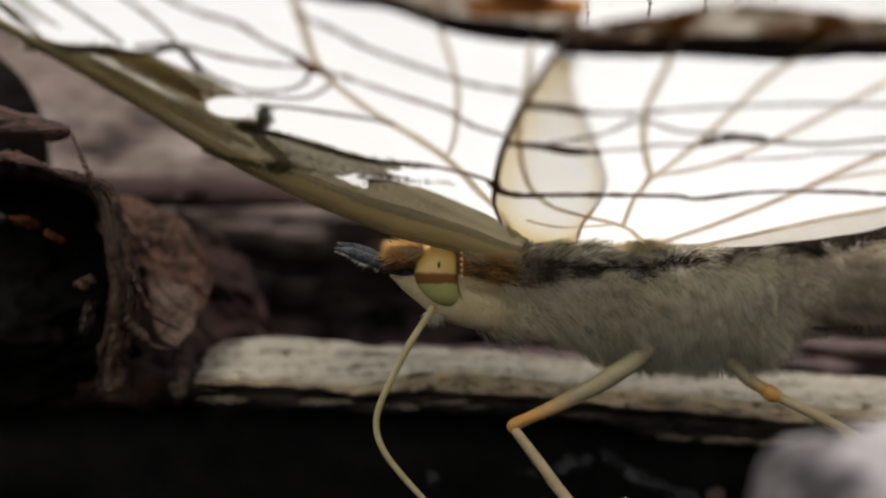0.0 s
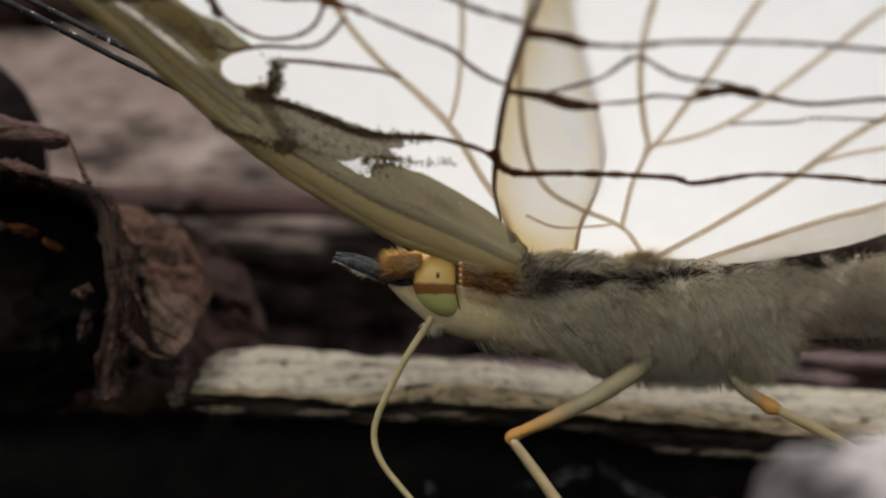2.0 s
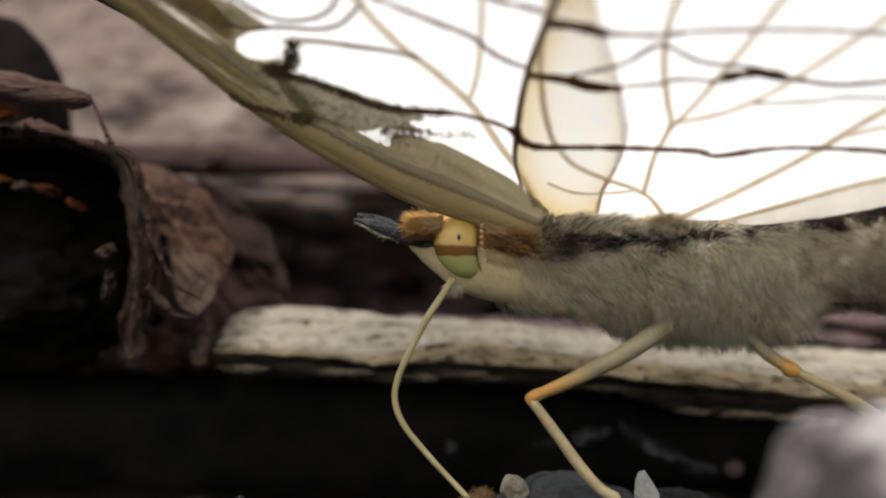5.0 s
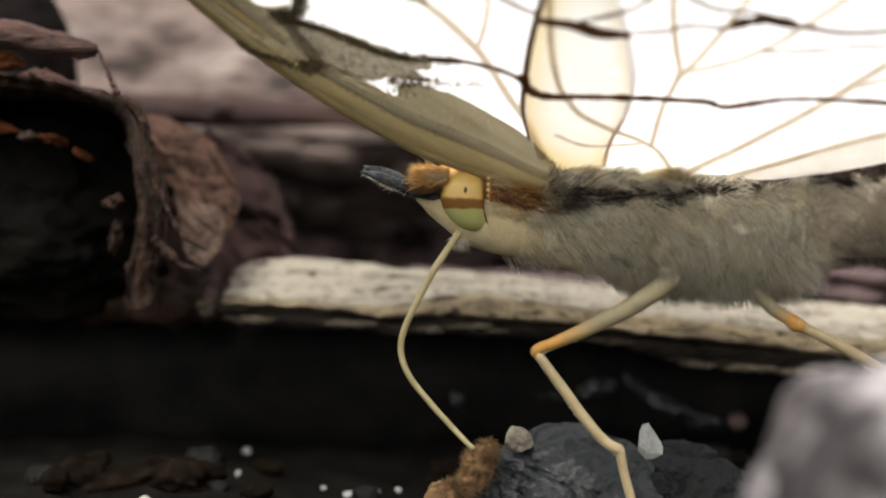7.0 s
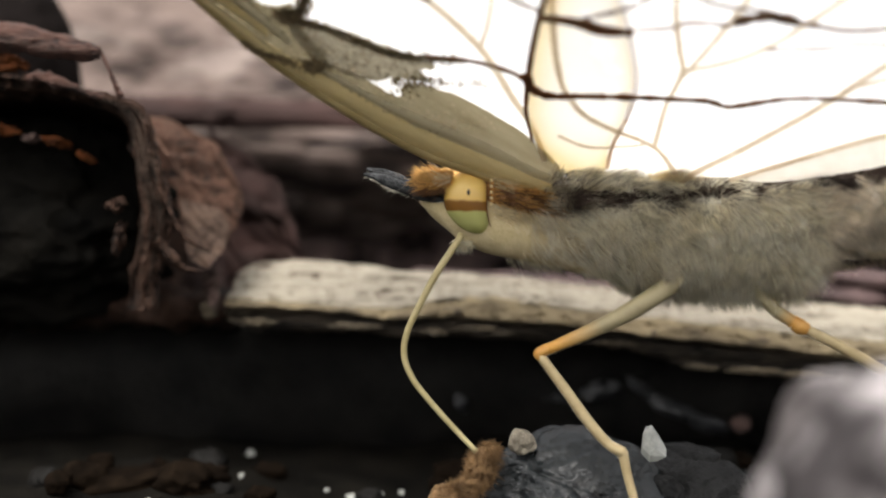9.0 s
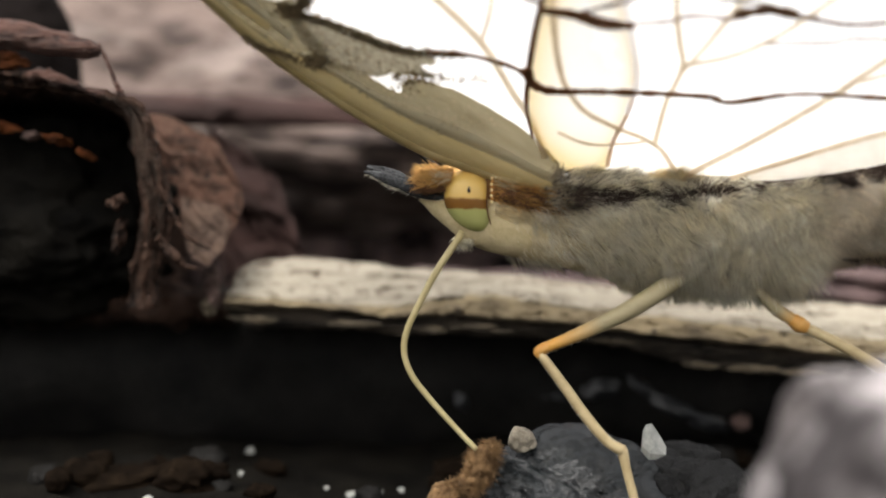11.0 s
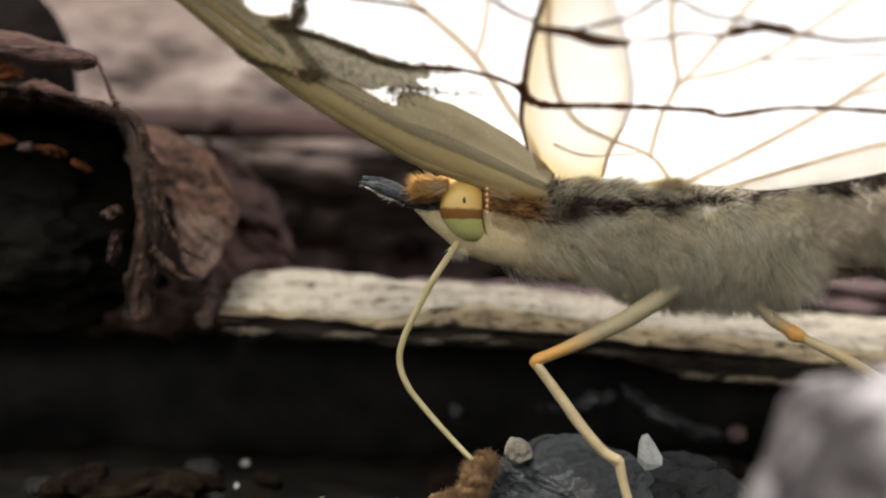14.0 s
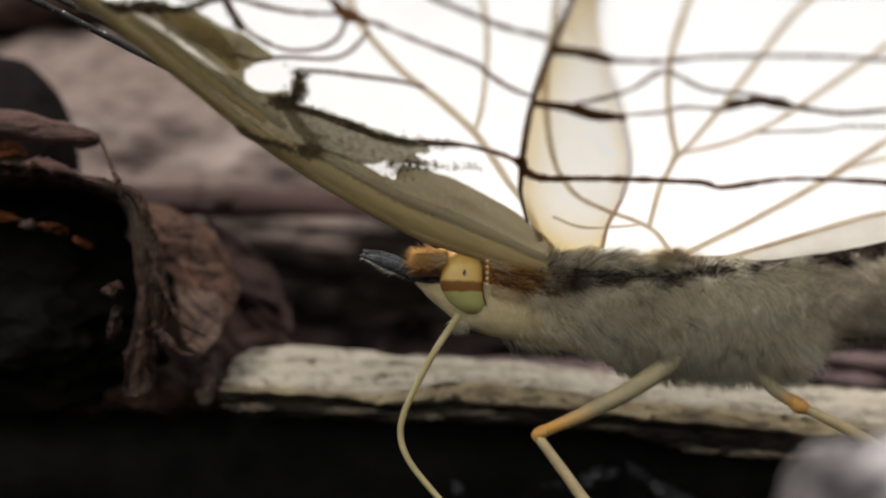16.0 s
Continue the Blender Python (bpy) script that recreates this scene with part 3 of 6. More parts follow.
HIND_LEAD = [(0.6, -0.4), (-0.1, 0.5), (-0.52, 1.65), (-0.62, 3.0), (-0.54, 4.0), (-0.27, 5.8), (0.05, 7.3), (0.48, 8.75), (0.9, 9.9),
             (1.4, 11.3), (1.95, 12.4)]
HIND_MARGIN = [(1.95, 12.6), (3.1, 12.9), (4.0, 13.05), (5.4, 13.1), (6.8, 12.6), (9.0, 11.7), (11.5, 10.8), (14.0, 9.5)]
HIND_INNER = [(15.0, 7.5), (14.6, 5.0), (13.0, 2.2), (11.0, 0.5), (8.5, -0.3), (5.5, -0.4), (2.5, -0.3)]

FORE_LINES = [  # half width in mm, lines
    (0.08, [(-6.55, 7.6), (-5.6, 7.6), (-4.87, 7.55), (-3.76, 7.47), (-2.98, 7.3)]),
    (0.085, [(-3.46, 4.97), (-2.34, 5.0), (-1.68, 4.9), (-1.2, 4.78), (-0.72, 4.55), (-0.42, 4.1)]),
    (0.08, [(-4.12, 9.71), (-3.43, 9.34), (-2.44, 8.88), (-1.44, 8.43), (-1.03, 7.98), (-0.47, 7.49), (0.1, 7.15)]),
    (0.065, [(-9.9, 14.6), (-9.5, 13.4), (-9.0, 12.4), (-8.45, 11.27), (-8.14, 10.09), (-7.83, 9.03), (-6.95, 8.4), (-5.95, 8.48), (-5.2, 8.98), (-4.8, 9.73)]),
    (0.065, [(-8.4, 7.98), (-7.84, 7.87), (-6.87, 8.08), (-5.72, 8.12), (-5.0, 8.45), (-4.28, 9.28)]),
    (0.09, [(-7.98, 13.94), (-8.05, 13.0), (-7.61, 12.3), (-7.0, 11.9), (-6.23, 11.59), (-5.66, 10.89), (-4.85, 10.2)]),
    (0.085, [(-9.5, 10.05), (-8.62, 10.28), (-8.06, 10.3), (-7.14, 9.99), (-6.09, 9.83), (-4.92, 9.88)]),
]
FORE_GREY = [
        (0.08, [(-4.6, 12.3), (-3.72, 11.71), (-3.11, 11.14), (-2.19, 10.61), (-1.1, 10.09), (-0.42, 9.72), (0.56, 9.31), (0.89, 8.9)]),
    (0.085, [(-12.0, 14.0), (-11.6, 12.95), (-11.1, 12.3), (-10.5, 11.3), (-9.85, 10.1)]),
    (0.06, [(-13.6, 13.3), (-12.9, 12.0), (-12.0, 10.7)]),
]
FORE_VEINS = [
    (0.10, [(-4.57, 14.3), (-4.51, 12.3), (-4.55, 9.9), (-3.68, 8.0), (-2.55, 6.6), (-1.69, 5.3), (-1.02, 3.48), (-0.43, 2.06), (-0.2, 0.6)]),
    (0.06, [(-1.27, 13.2), (-1.12, 12.0), (-1.0, 9.8), (-1.2, 8.0), (-1.45, 6.6), (-1.75, 5.6)]),
    (0.05, [(1.2, 12.9), (0.9, 11.0), (0.8, 9.6)]),
]
HIND_LINES = [
    (0.15, [(-0.52, 4.9), (-0.42, 4.4), (-0.2, 4.05), (0.26, 3.87), (0.92, 3.85), (1.7, 3.82), (2.58, 3.76)]),
    (0.14, [(-0.02, 7.21), (0.9, 6.99), (1.66, 6.57), (2.55, 6.48)]), (0.14, [(0.7, 9.2), (1.43, 9.06), (2.16, 8.73)]),
    (0.105, [(2.3, 3.78), (3.19, 3.71), (4.68, 3.51), (5.35, 3.22), (7.13, 3.47), (9.43, 3.21), (10.74, 2.96), (13.0, 2.9)]),
    (0.10, [(0.0, 7.24), (1.0, 7.04), (2.24, 6.6)]), (0.065, [(2.24, 6.6), (3.48, 6.66), (4.09, 6.84), (5.33, 6.57)]),
    (0.11, [(0.66, 9.32), (1.68, 9.07), (2.27, 8.75)]),
    (0.08, [(6.7, 6.65), (7.4, 6.4), (8.43, 6.12), (10.25, 6.14), (13.0, 6.0)]),
]
HIND_GREY = [
    (0.065, [(1.16, 7.08), (2.56, 7.54), (3.38, 8.21), (3.76, 8.19), (4.68, 7.46), (6.06, 7.06), (6.86, 6.57)]),
    (0.17, [(5.2, 6.75), (5.9, 6.85), (6.5, 6.75), (6.9, 6.55)]),
    (0.07, [(2.27, 8.75), (3.45, 8.64), (4.63, 8.69), (7.58, 8.33), (9.98, 7.84), (13.0, 7.3)]),
    (0.045, [(6.17, 5.58), (7.89, 5.49), (8.5, 5.59), (10.37, 5.35), (13.0, 5.0)]),
]
HIND_VEINS = [
    (0.075, [(0.95, 11.2), (0.77, 10.06), (0.45, 8.2), (0.37, 6.4), (0.43, 5.0), (0.6, 4.0), (1.09, 2.91), (2.0, 2.11), (2.86, 1.55),
             (3.39, 1.0), (3.84, 0.0), (4.1, -0.6)]),
    (0.075, [(4.3, 12.0), (4.15, 10.9), (3.75, 9.0), (3.66, 7.4), (3.8, 5.8), (3.93, 4.85), (3.76, 4.05), (3.5, 3.2), (3.2, 1.2)]),
    (0.075, [(8.0, 11.2), (6.75, 9.9), (5.47, 7.35), (4.45, 5.39), (3.93, 4.6)]),
    (0.07, [(11.5, 10.2), (9.79, 9.05), (8.78, 8.06), (7.18, 6.44), (6.17, 5.58), (5.25, 5.1), (4.0, 4.8)]),
    (0.095, [(14.0, 8.2), (10.37, 5.35), (9.13, 4.24), (8.14, 3.17), (5.97, 1.17), (4.6, 0.0), (4.1, -0.6)]),
    (0.06, [(13.0, 4.8), (10.55, 4.23), (9.63, 4.05), (8.7, 3.75)]),
    (0.05, [(0.26, 1.9), (1.11, 1.33), (2.17, 1.3), (3.04, 1.41)]),
    (0.09, [(13.4, 3.2), (10.91, 1.92), (9.18, 1.3), (6.74, 0.1), (5.6, -0.5)]),
]


def vein_set(wing, rows, hind, side, name, mat, flat, lift, label="", half=0):
    for width, points in rows:
        line = wing_line(points, hind, side, lift, 14)
        w = width * MM
        part(name, tube(line, [w, w, w * 0.85], 6, flat, wobble=0.4 if flat < 0.5 else 0.1, half=half), mat, wing, label, local=True)


FAR_HIND = [
    (0.028, [(2.5, 12.0), (2.32, 9.58), (2.23, 8.24), (2.17, 7.32), (1.99, 5.89), (2.2, 3.5)]),
    (0.045, [(4.8, 12.0), (4.54, 9.48), (4.37, 7.76), (4.17, 6.72), (3.9, 4.8)]),
    (0.028, [(6.7, 12.0), (6.46, 9.39), (6.32, 8.07), (6.2, 7.16), (5.76, 6.4), (4.5, 4.9)]),
    (0.022, [(7.77, 9.19), (7.44, 8.55), (6.94, 7.91), (6.26, 7.22)]),
    (0.06, [(6.2, 7.23), (6.76, 7.73), (7.84, 8.14), (8.56, 8.43), (9.39, 8.66), (10.21, 8.72), (11.37, 8.57), (12.51, 8.46)]),
]
FAR_FORE = [(0.05, [(-3.2, 11.0), (-2.27, 9.25), (-1.64, 8.55), (-1.23, 7.87), (-0.9, 7.0)]), (0.035, [(-0.2, 10.0), (-0.52, 9.06), (-1.02, 7.86), (-1.3, 6.8)])]


def veins(wing, rows, hind, side):
    """Tan and rounded below the wing, fine and dark on its upper face."""
    if side > 0:
        vein_set(wing, [(w * 1.25, p) for w, p in rows], hind, side, "vein", M_VEIN, 0.7, -0.04, "tan wing vein", half=-1)
        return
    rng = random.Random(4)
    for width, points in FAR_HIND if hind else FAR_FORE:
        line = wing_line(points, hind, side, 0.0, 16)
        bm = tube(line, [width * MM * 0.6], 6, wobble=0.6)
        for p in even(line, int(90 * width / 0.05)):     # dark scales that break up the line's edge
            q = p + Vector((rng.gauss(0, width * 1.2), rng.gauss(0, width * 1.2), 0)) * MM
            tube([q - Vector((0.02, 0.03, 0)) * MM, q, q + Vector((0.02, 0.03, 0)) * MM], [0.01 * MM, 0.07 * MM, 0.01 * MM], 5, bm=bm)
        part("vein", bm, M_TOP_LINE, wing, "thin dotted dark wing vein", local=True)


def forewing(parent, side):
    wing = part("forewing", membrane(FORE_COSTA + FORE_TRAIL, (-0.8, 1.2), False, side), M_WING if side > 0 else M_WING_TOP, parent,
                "translucent white forewing with olive leading band", local=True)
    if side > 0:
        vein_set(wing, FORE_LINES, False, side, "dark_line", M_LINE, 0.35, -0.12, "dark brown line across the wing")
        vein_set(wing, FORE_GREY, False, side, "grey_line", M_GREY, 0.35, -0.11, "soft grey line across the wing")
        vein_set(wing, [(0.075, FORE_TRAIL[9:-1])], False, side, "hind_rim", M_EDGE, 0.35, -0.1, "soft taupe hind edge of the wing")
    veins(wing, FORE_VEINS, False, side)
    # the leading band, its speckled inner field and its golden rim
    part("leading_band", plate(FORE_COSTA[:11] + [(-14.9, 12.8), (-13.4, 10.95), (-12.5, 10.1), (-11.7, 9.75), (-10.9, 9.7), (-10.0, 9.75), (-9.3, 9.7), (-8.95, 9.4),
                                                  (-8.6, 9.1), (-8.05, 8.88), (-7.7, 8.5), (-7.3, 8.02), (-7.8, 7.75), (-8.42, 7.3), (-8.4, 6.75), (-7.9, 6.52), (-7.3, 6.6),
                                                  (-7.2, 6.0), (-6.9, 5.2), (-6.45, 4.3), (-6.06, 4.15), (-5.43, 3.72),
                                                  (-4.95, 3.3), (-4.53, 3.08), (-4.42, 3.5), (-3.83, 3.66), (-3.13, 3.47), (-2.46, 3.17), (-1.13, 2.16), (-0.22, 1.17), (0.3, 0.0)],
                               False, side, -0.04, holes=[[(-8.9, 7.1), (-9.5, 7.82), (-10.28, 8.74), (-11.06, 9.52), (-11.5, 9.95), (-11.3, 9.5), (-10.46, 8.55), (-9.7, 7.66)]], ragged=0.06), M_BAND, wing, "olive grey scaled leading band", local=True)
    rim = [(0.1, -1.25), *FORE_COSTA[1:10]]
    fold = [(0.15, -0.7), (-1.23, 0.25), (-2.97, 1.25), (-4.67, 2.3), (-6.11, 3.48), (-7.06, 4.2), (-8.11, 5.05), (-9.12, 6.07), (-9.94, 6.99), (-10.55, 7.98), (-11.2, 8.75), (-12.2, 9.85)]
    crest = [(0.25, -0.3), (-0.33, 0.1), (-2.39, 1.5), (-4.09, 2.45), (-5.41, 3.25), (-6.66, 4.2), (-7.4, 4.75)]
    part("gold_field", ridge_strip([(-8.75, 7.3), (-9.3, 8.05), (-10.05, 8.9), (-10.8, 9.6)], [(-8.45, 7.5), (-8.5, 8.4), (-9.0, 9.2), (-9.9, 9.6)], side, -0.06, 0.05), M_COSTAL, wing,
         "golden brown field beside the pale streak", local=True)
    part("band_ridge", ridge_strip([(-8.3, 5.4), (-9.25, 6.4), (-10.05, 7.3), (-10.7, 8.2), (-11.5, 9.2)], [(-8.15, 5.7), (-9.1, 6.75), (-9.85, 7.6), (-10.5, 8.45), (-11.3, 9.4)], side, -0.09, 0.06), M_COSTAL, wing,
         "golden raised ridge along the band", local=True)
    part("pale_streak", ridge_strip([(-8.85, 7.0), (-9.7, 7.62), (-10.46, 8.5), (-11.35, 9.45)], [(-8.85, 7.15), (-9.45, 7.85), (-10.25, 8.76), (-11.1, 9.6)], side, -0.07, 0.05), M_FOLD, wing,
         "glossy cream streak in the band", local=True)
    part("costal_strip", ridge_strip(rim, fold, side, -0.10, 0.10), M_COSTAL, wing, "golden olive strip along the leading edge", local=True)
    part("band_ridge", ridge_strip(fold[:6] + [(-7.5, 4.5)], crest, side, -0.08, 0.06), M_RIDGE, wing, "pale raised ridge along the band", local=True)
    part("band_ridge", ridge_strip([(-7.7, 5.1), (-8.6, 6.1), (-9.5, 7.2), (-10.4, 8.2), (-11.3, 9.2)], [(-7.5, 5.3), (-8.45, 6.4), (-9.3, 7.35), (-10.2, 8.4), (-11.1, 9.4)], side, -0.08, 0.07), M_RIDGE,
         wing, "pale raised ridge along the band", local=True)
    part("speckled_field", plate([(-7.7, 6.1), (-7.0, 6.0), (-6.82, 5.91), (-5.79, 5.73), (-5.13, 5.49), (-4.31, 5.12), (-3.46, 4.9), (-3.25, 4.5), (-3.7, 4.3), (-3.5, 3.9),
                                  (-4.6, 3.84), (-5.45, 3.75), (-6.15, 4.05), (-6.75, 4.3), (-7.3, 5.0)], False, side, -0.06, ragged=0.12, step=0.2), M_SPECK, wing,
         "speckled grey scales", local=True)
    band = FORE_COSTA[2:10] + [(-12.2, 9.6), (-10.0, 9.6), (-8.7, 9.0), (-7.4, 8.0), (-8.42, 7.3), (-8.3, 6.7), (-7.3, 6.5), (-5.9, 5.6), (-3.6, 4.8), (-4.4, 4.3), (-5.4, 4.05),
                              (-4.6, 3.2), (-3.2, 3.3), (-1.2, 2.0)]
    for k, (name, label, points, width, count, size, mat) in enumerate((
            ("cross_bar", "dark bar across the tip", [(-12.7, 9.65), (-12.0, 9.5), (-11.0, 9.6), (-10.1, 9.7)], 0.12, 600, 0.09, M_SMUDGE),
            ("cross_bar", "dark bar across the tip", [(-10.3, 9.7), (-9.7, 9.6), (-8.95, 9.86), (-8.3, 10.14), (-8.12, 9.9), (-8.02, 9.0)], 0.055, 600, 0.08, M_SMUDGE),
            ("field_edge", "dark fuzzy edge of the speckled field", [(-7.7, 6.1), (-6.77, 5.9), (-5.9, 5.55), (-4.8, 5.0), (-3.7, 4.86), (-2.4, 4.92)], 0.10, 1500, 0.065, M_SMUDGE),
            ("dark_streak", "dark streak on the band", [(-9.0, 5.35), (-8.65, 5.0), (-8.1, 4.78), (-7.5, 4.5)], 0.06, 420, 0.06, M_SMUDGE),
            ("dark_streak", "dark streak on the band", [(-7.2, 4.5), (-6.95, 4.42), (-6.8, 4.4)], 0.13, 420, 0.06, M_SMUDGE),
            ("hook", "dark hook-shaped mark", [(-7.8, 6.15), (-7.2, 6.2), (-6.85, 6.7), (-6.6, 7.45)], 0.12, 900, 0.07, M_SMUDGE),
            ("tooth", "dark speckled tooth", [(-4.7, 3.75), (-4.2, 3.7), (-3.5, 3.85), (-2.8, 3.85), (-1.7, 3.95)], 0.1, 200, 0.06, M_SMUDGE),
            ("tooth", "dark speckled tooth", [(-4.4, 3.3), (-4.0, 3.75), (-3.3, 3.8)], 0.2, 200, 0.06, M_SMUDGE),
            ("brown_scaling", "brown scales in the band", [(-10.6, 8.9), (-9.6, 8.5), (-8.7, 8.3), (-7.8, 8.2)], 0.25, 320, 0.07, M_BAND_DARK),
            ("dark_scaling", "scattered dark scales", [(-9.8, 7.0), (-8.6, 6.1), (-7.4, 5.3), (-6.2, 4.7), (-4.9, 4.35), (-3.9, 4.4)], 0.33, 260, 0.05, M_SMUDGE),
            ("mixed_scaling", "mixed olive and tan scales", [(-11.6, 9.0), (-10.2, 7.4), (-8.8, 5.9), (-7.2, 4.6), (-5.6, 3.4), (-3.8, 2.5), (-1.6, 1.6)], 0.5, 1600, 0.06, M_SCALES))):
        bm = flecks(points, width, count, size, k, side, lift=-0.25 if name == "dark_streak" else -0.1, within=band if "scales" in label else None)
        tagged(part(name, bm, mat, wing, label, local=True, smooth=False), kind="stuff")
    for points in ([(-7.9, 5.9), (-8.9, 7.2), (-9.9, 8.5), (-10.9, 9.6)], [(-7.53, 4.45), (-8.14, 4.98), (-8.6, 5.5), (-9.55, 6.5), (-10.34, 7.5), (-10.7, 8.08)],
                   [(-6.9, 3.0), (-6.2, 2.4), (-5.5, 1.8), (-4.7, 1.15)]):
        part("band_line", tube(wing_line(points, False, side, -0.16, 14), [0.01 * MM, 0.025 * MM, 0.02 * MM, 0.01 * MM], 6, 0.4, wobble=0.6), M_BAND_DARK, wing,
             "fine brown line along the band", local=True)
    part("knob", plate([(-5.15, 10.35), (-4.75, 10.2), (-4.35, 9.95), (-4.1, 9.55), (-4.5, 9.62), (-4.95, 9.75)], False, side, -0.12, ragged=0.05, step=0.15), M_LINE, wing,
         "dark knot where the lines meet", local=True)
    part("leading_rim", tube(wing_line(FORE_COSTA, False, side, -0.05), [0.2 * MM, 0.2 * MM, 0.18 * MM, 0.15 * MM, 0.1 * MM], 10, 0.75),
         M_COSTA, wing, "golden rounded leading edge", local=True)
    for points, width in (([(-12.15, 9.9), (-12.5, 10.8), (-12.9, 11.9), (-13.4, 13.0)], 0.13), ([(-11.4, 10.6), (-12.0, 11.6), (-12.6, 12.8)], 0.1)):
        part("gold_streak", tube(wing_line(points, False, side, -0.12, 10), [0.03 * MM, width * MM, width * MM, 0.05 * MM], 6, 0.3, wobble=0.3), M_COSTA,
             wing, "golden streak towards the tip", local=True)
    inner = [(-15.6, 17.2), (-12, 15.6), (-8, 14.3), (-3.95, 12.95), (-2.86, 12.85), (-2.1, 12.75), (-1.36, 12.35), (-0.88, 12.05), (0.13, 11.6), (1.9, 11.2)]
    middle = [(u * 0.6 + a * 0.4, r * 0.6 + b * 0.4) for (u, r), (a, b) in zip(inner, FORE_TRAIL)]
    part("outer_margin", strip(middle, inner, False, side, -0.02, n=60), M_MARGIN, wing, "dark brown outer margin", local=True)
    part("fringe", strip(FORE_TRAIL[:10], middle, False, side, -0.03, 0.02, n=60), M_FRINGE, wing, "mottled brown and white fringe", local=True)
    for u, r, a, b in ((0.9, 13.0, 1.25, 0.4), (-2.7, 13.8, 0.6, 0.28)):
        part("margin_patch", plate([(u - a, r - b * 0.6), (u, r - b), (u + a, r - b * 0.7), (u + a, r + b * 0.5), (u, r + b * 0.8), (u - a, r + b * 0.8)], False, side,
                                   -0.09, ragged=0.1), M_ORANGE, wing, "orange patch on the margin", local=True)
    return wing


def hindwing(parent, side):
    wing = part("hindwing", membrane(HIND_LEAD + HIND_MARGIN[1:] + HIND_INNER, (3.0, 0.6), True, side), M_WING if side > 0 else M_WING_TOP, parent,
                "translucent white hindwing with brown lines", local=True)
    if side > 0:
        vein_set(wing, HIND_LINES, True, side, "dark_line", M_LINE, 0.35, -0.12, "dark brown line across the wing")
        vein_set(wing, HIND_GREY, True, side, "grey_line", M_GREY, 0.35, -0.11, "soft grey line across the wing")
    veins(wing, HIND_VEINS, True, side)
    part("leading_rim", tube(wing_line(HIND_LEAD[2:], True, side, -0.06), [0.04 * MM, 0.095 * MM, 0.085 * MM, 0.08 * MM], 6, 0.8), M_LINE, wing,
         "thin dark leading edge", local=True)
    inner = [(1.71, 11.55), (3.0, 11.3), (4.3, 11.2), (5.63, 10.75), (6.97, 10.4), (9.18, 10.1), (11.2, 9.3), (13.4, 8.2)]
    middle = [(u * 0.55 + a * 0.45, r * 0.55 + b * 0.45) for (u, r), (a, b) in zip(inner, HIND_MARGIN)]
    part("outer_margin", strip(middle, inner, True, side, -0.02, n=60), M_MARGIN, wing, "dark brown outer margin", local=True)
    part("fringe", strip(HIND_MARGIN, middle, True, side, -0.03, 0.02, n=60), M_FRINGE, wing, "mottled brown and white fringe", local=True)
    part("cream_base", deepen(plate([(0.3, -0.1), (-0.45, 1.7), (-0.55, 3.0), (-0.48, 4.0), (-0.2, 5.8), (0.1, 7.2), (0.55, 8.75), (1.0, 9.9), (1.55, 11.3), (1.85, 11.2), (1.85, 9.8), (2.1, 8.0), (2.4, 6.0),
                              (2.55, 4.5), (2.3, 2.8), (1.85, 1.4), (1.7, 0.2), (1.5, -0.15)], True, side, -0.02, ragged=0.04, step=0.2)), M_CREAM, wing, "cream scales at the wing base", local=True)
    part("inner_fold", plate([(6.0, -0.2), (7.6, 0.6), (9.2, 1.25), (10.9, 1.85), (13.4, 3.1), (13.6, 2.9), (13.0, 2.3), (11.0, 0.6), (8.5, -0.3), (6.5, -0.6)], True, side,
                             -0.03, ragged=0.03), M_FOLD, wing, "beige folded inner edge", local=True)
    for u, r, a, b in ((3.2, 12.55, 0.8, 0.2), (8.6, 11.3, 0.8, 0.2)):
        part("margin_patch", plate([(u - a, r - b * 0.6), (u, r - b), (u + a, r - b * 0.7), (u + a, r + b * 0.5), (u, r + b), (u - a, r + b * 0.8)], True, side,
                                   -0.09, ragged=0.1), M_WING, wing, "whitish patch on the margin", local=True)
    return wing


# ---- the ground ----
def spread(reach, near, n):
    """Steps that are fine near the middle and widen out to the horizon."""
    inner = [near * (2 * i / n - 1) for i in range(n + 1)]
    far, step = [], near
    while step < reach:
        step *= 1.7
        far.append(step)
    return [-f for f in reversed(far)] + inner + far


def ground_height(x, y):
    d = math.hypot(x, y - 45)
    h = 0.9 * noise.fractal(Vector((x * 0.12, y * 0.12, 3.0)), 0.8, 2.0, 5) + 0.25 * noise.noise(Vector((x * 0.9, y * 0.9, 1.0)))
    return h * (1 + min(d / 200, 60)) - 12.4 + EYE


def ground():
    xs, ys = spread(30000, 70, 120), spread(30000, 70, 120)
    bm = bmesh.new()
    rows = [[bm.verts.new(Vector((x, y + 45, ground_height(x, y + 45))) * MM) for x in xs] for y in ys]
    for a, b in zip(rows, rows[1:]):
        for i in range(len(xs) - 1):
            bm.faces.new((a[i], a[i + 1], b[i + 1], b[i]))
    tagged(mesh_object("ground", bm, M_SOIL_SHADE), "soil coloured black for shade, with fine crumbs", "ground", kind="structure")


ground()


# ---- wood and leaves behind ----
def simple(name, bm, mat, label, category, group="", smooth=True):
    low = min(bm.verts, key=lambda v: v.co.z).co.z
    mid = sum((v.co for v in bm.verts), Vector()) / len(bm.verts)
    at = Vector((mid.x, mid.y, low))
    bm.transform(Matrix.Translation(-at))
    ob = mesh_object(name, bm, mat, smooth)
    ob.location = at
    return tagged(ob, label, category, group)


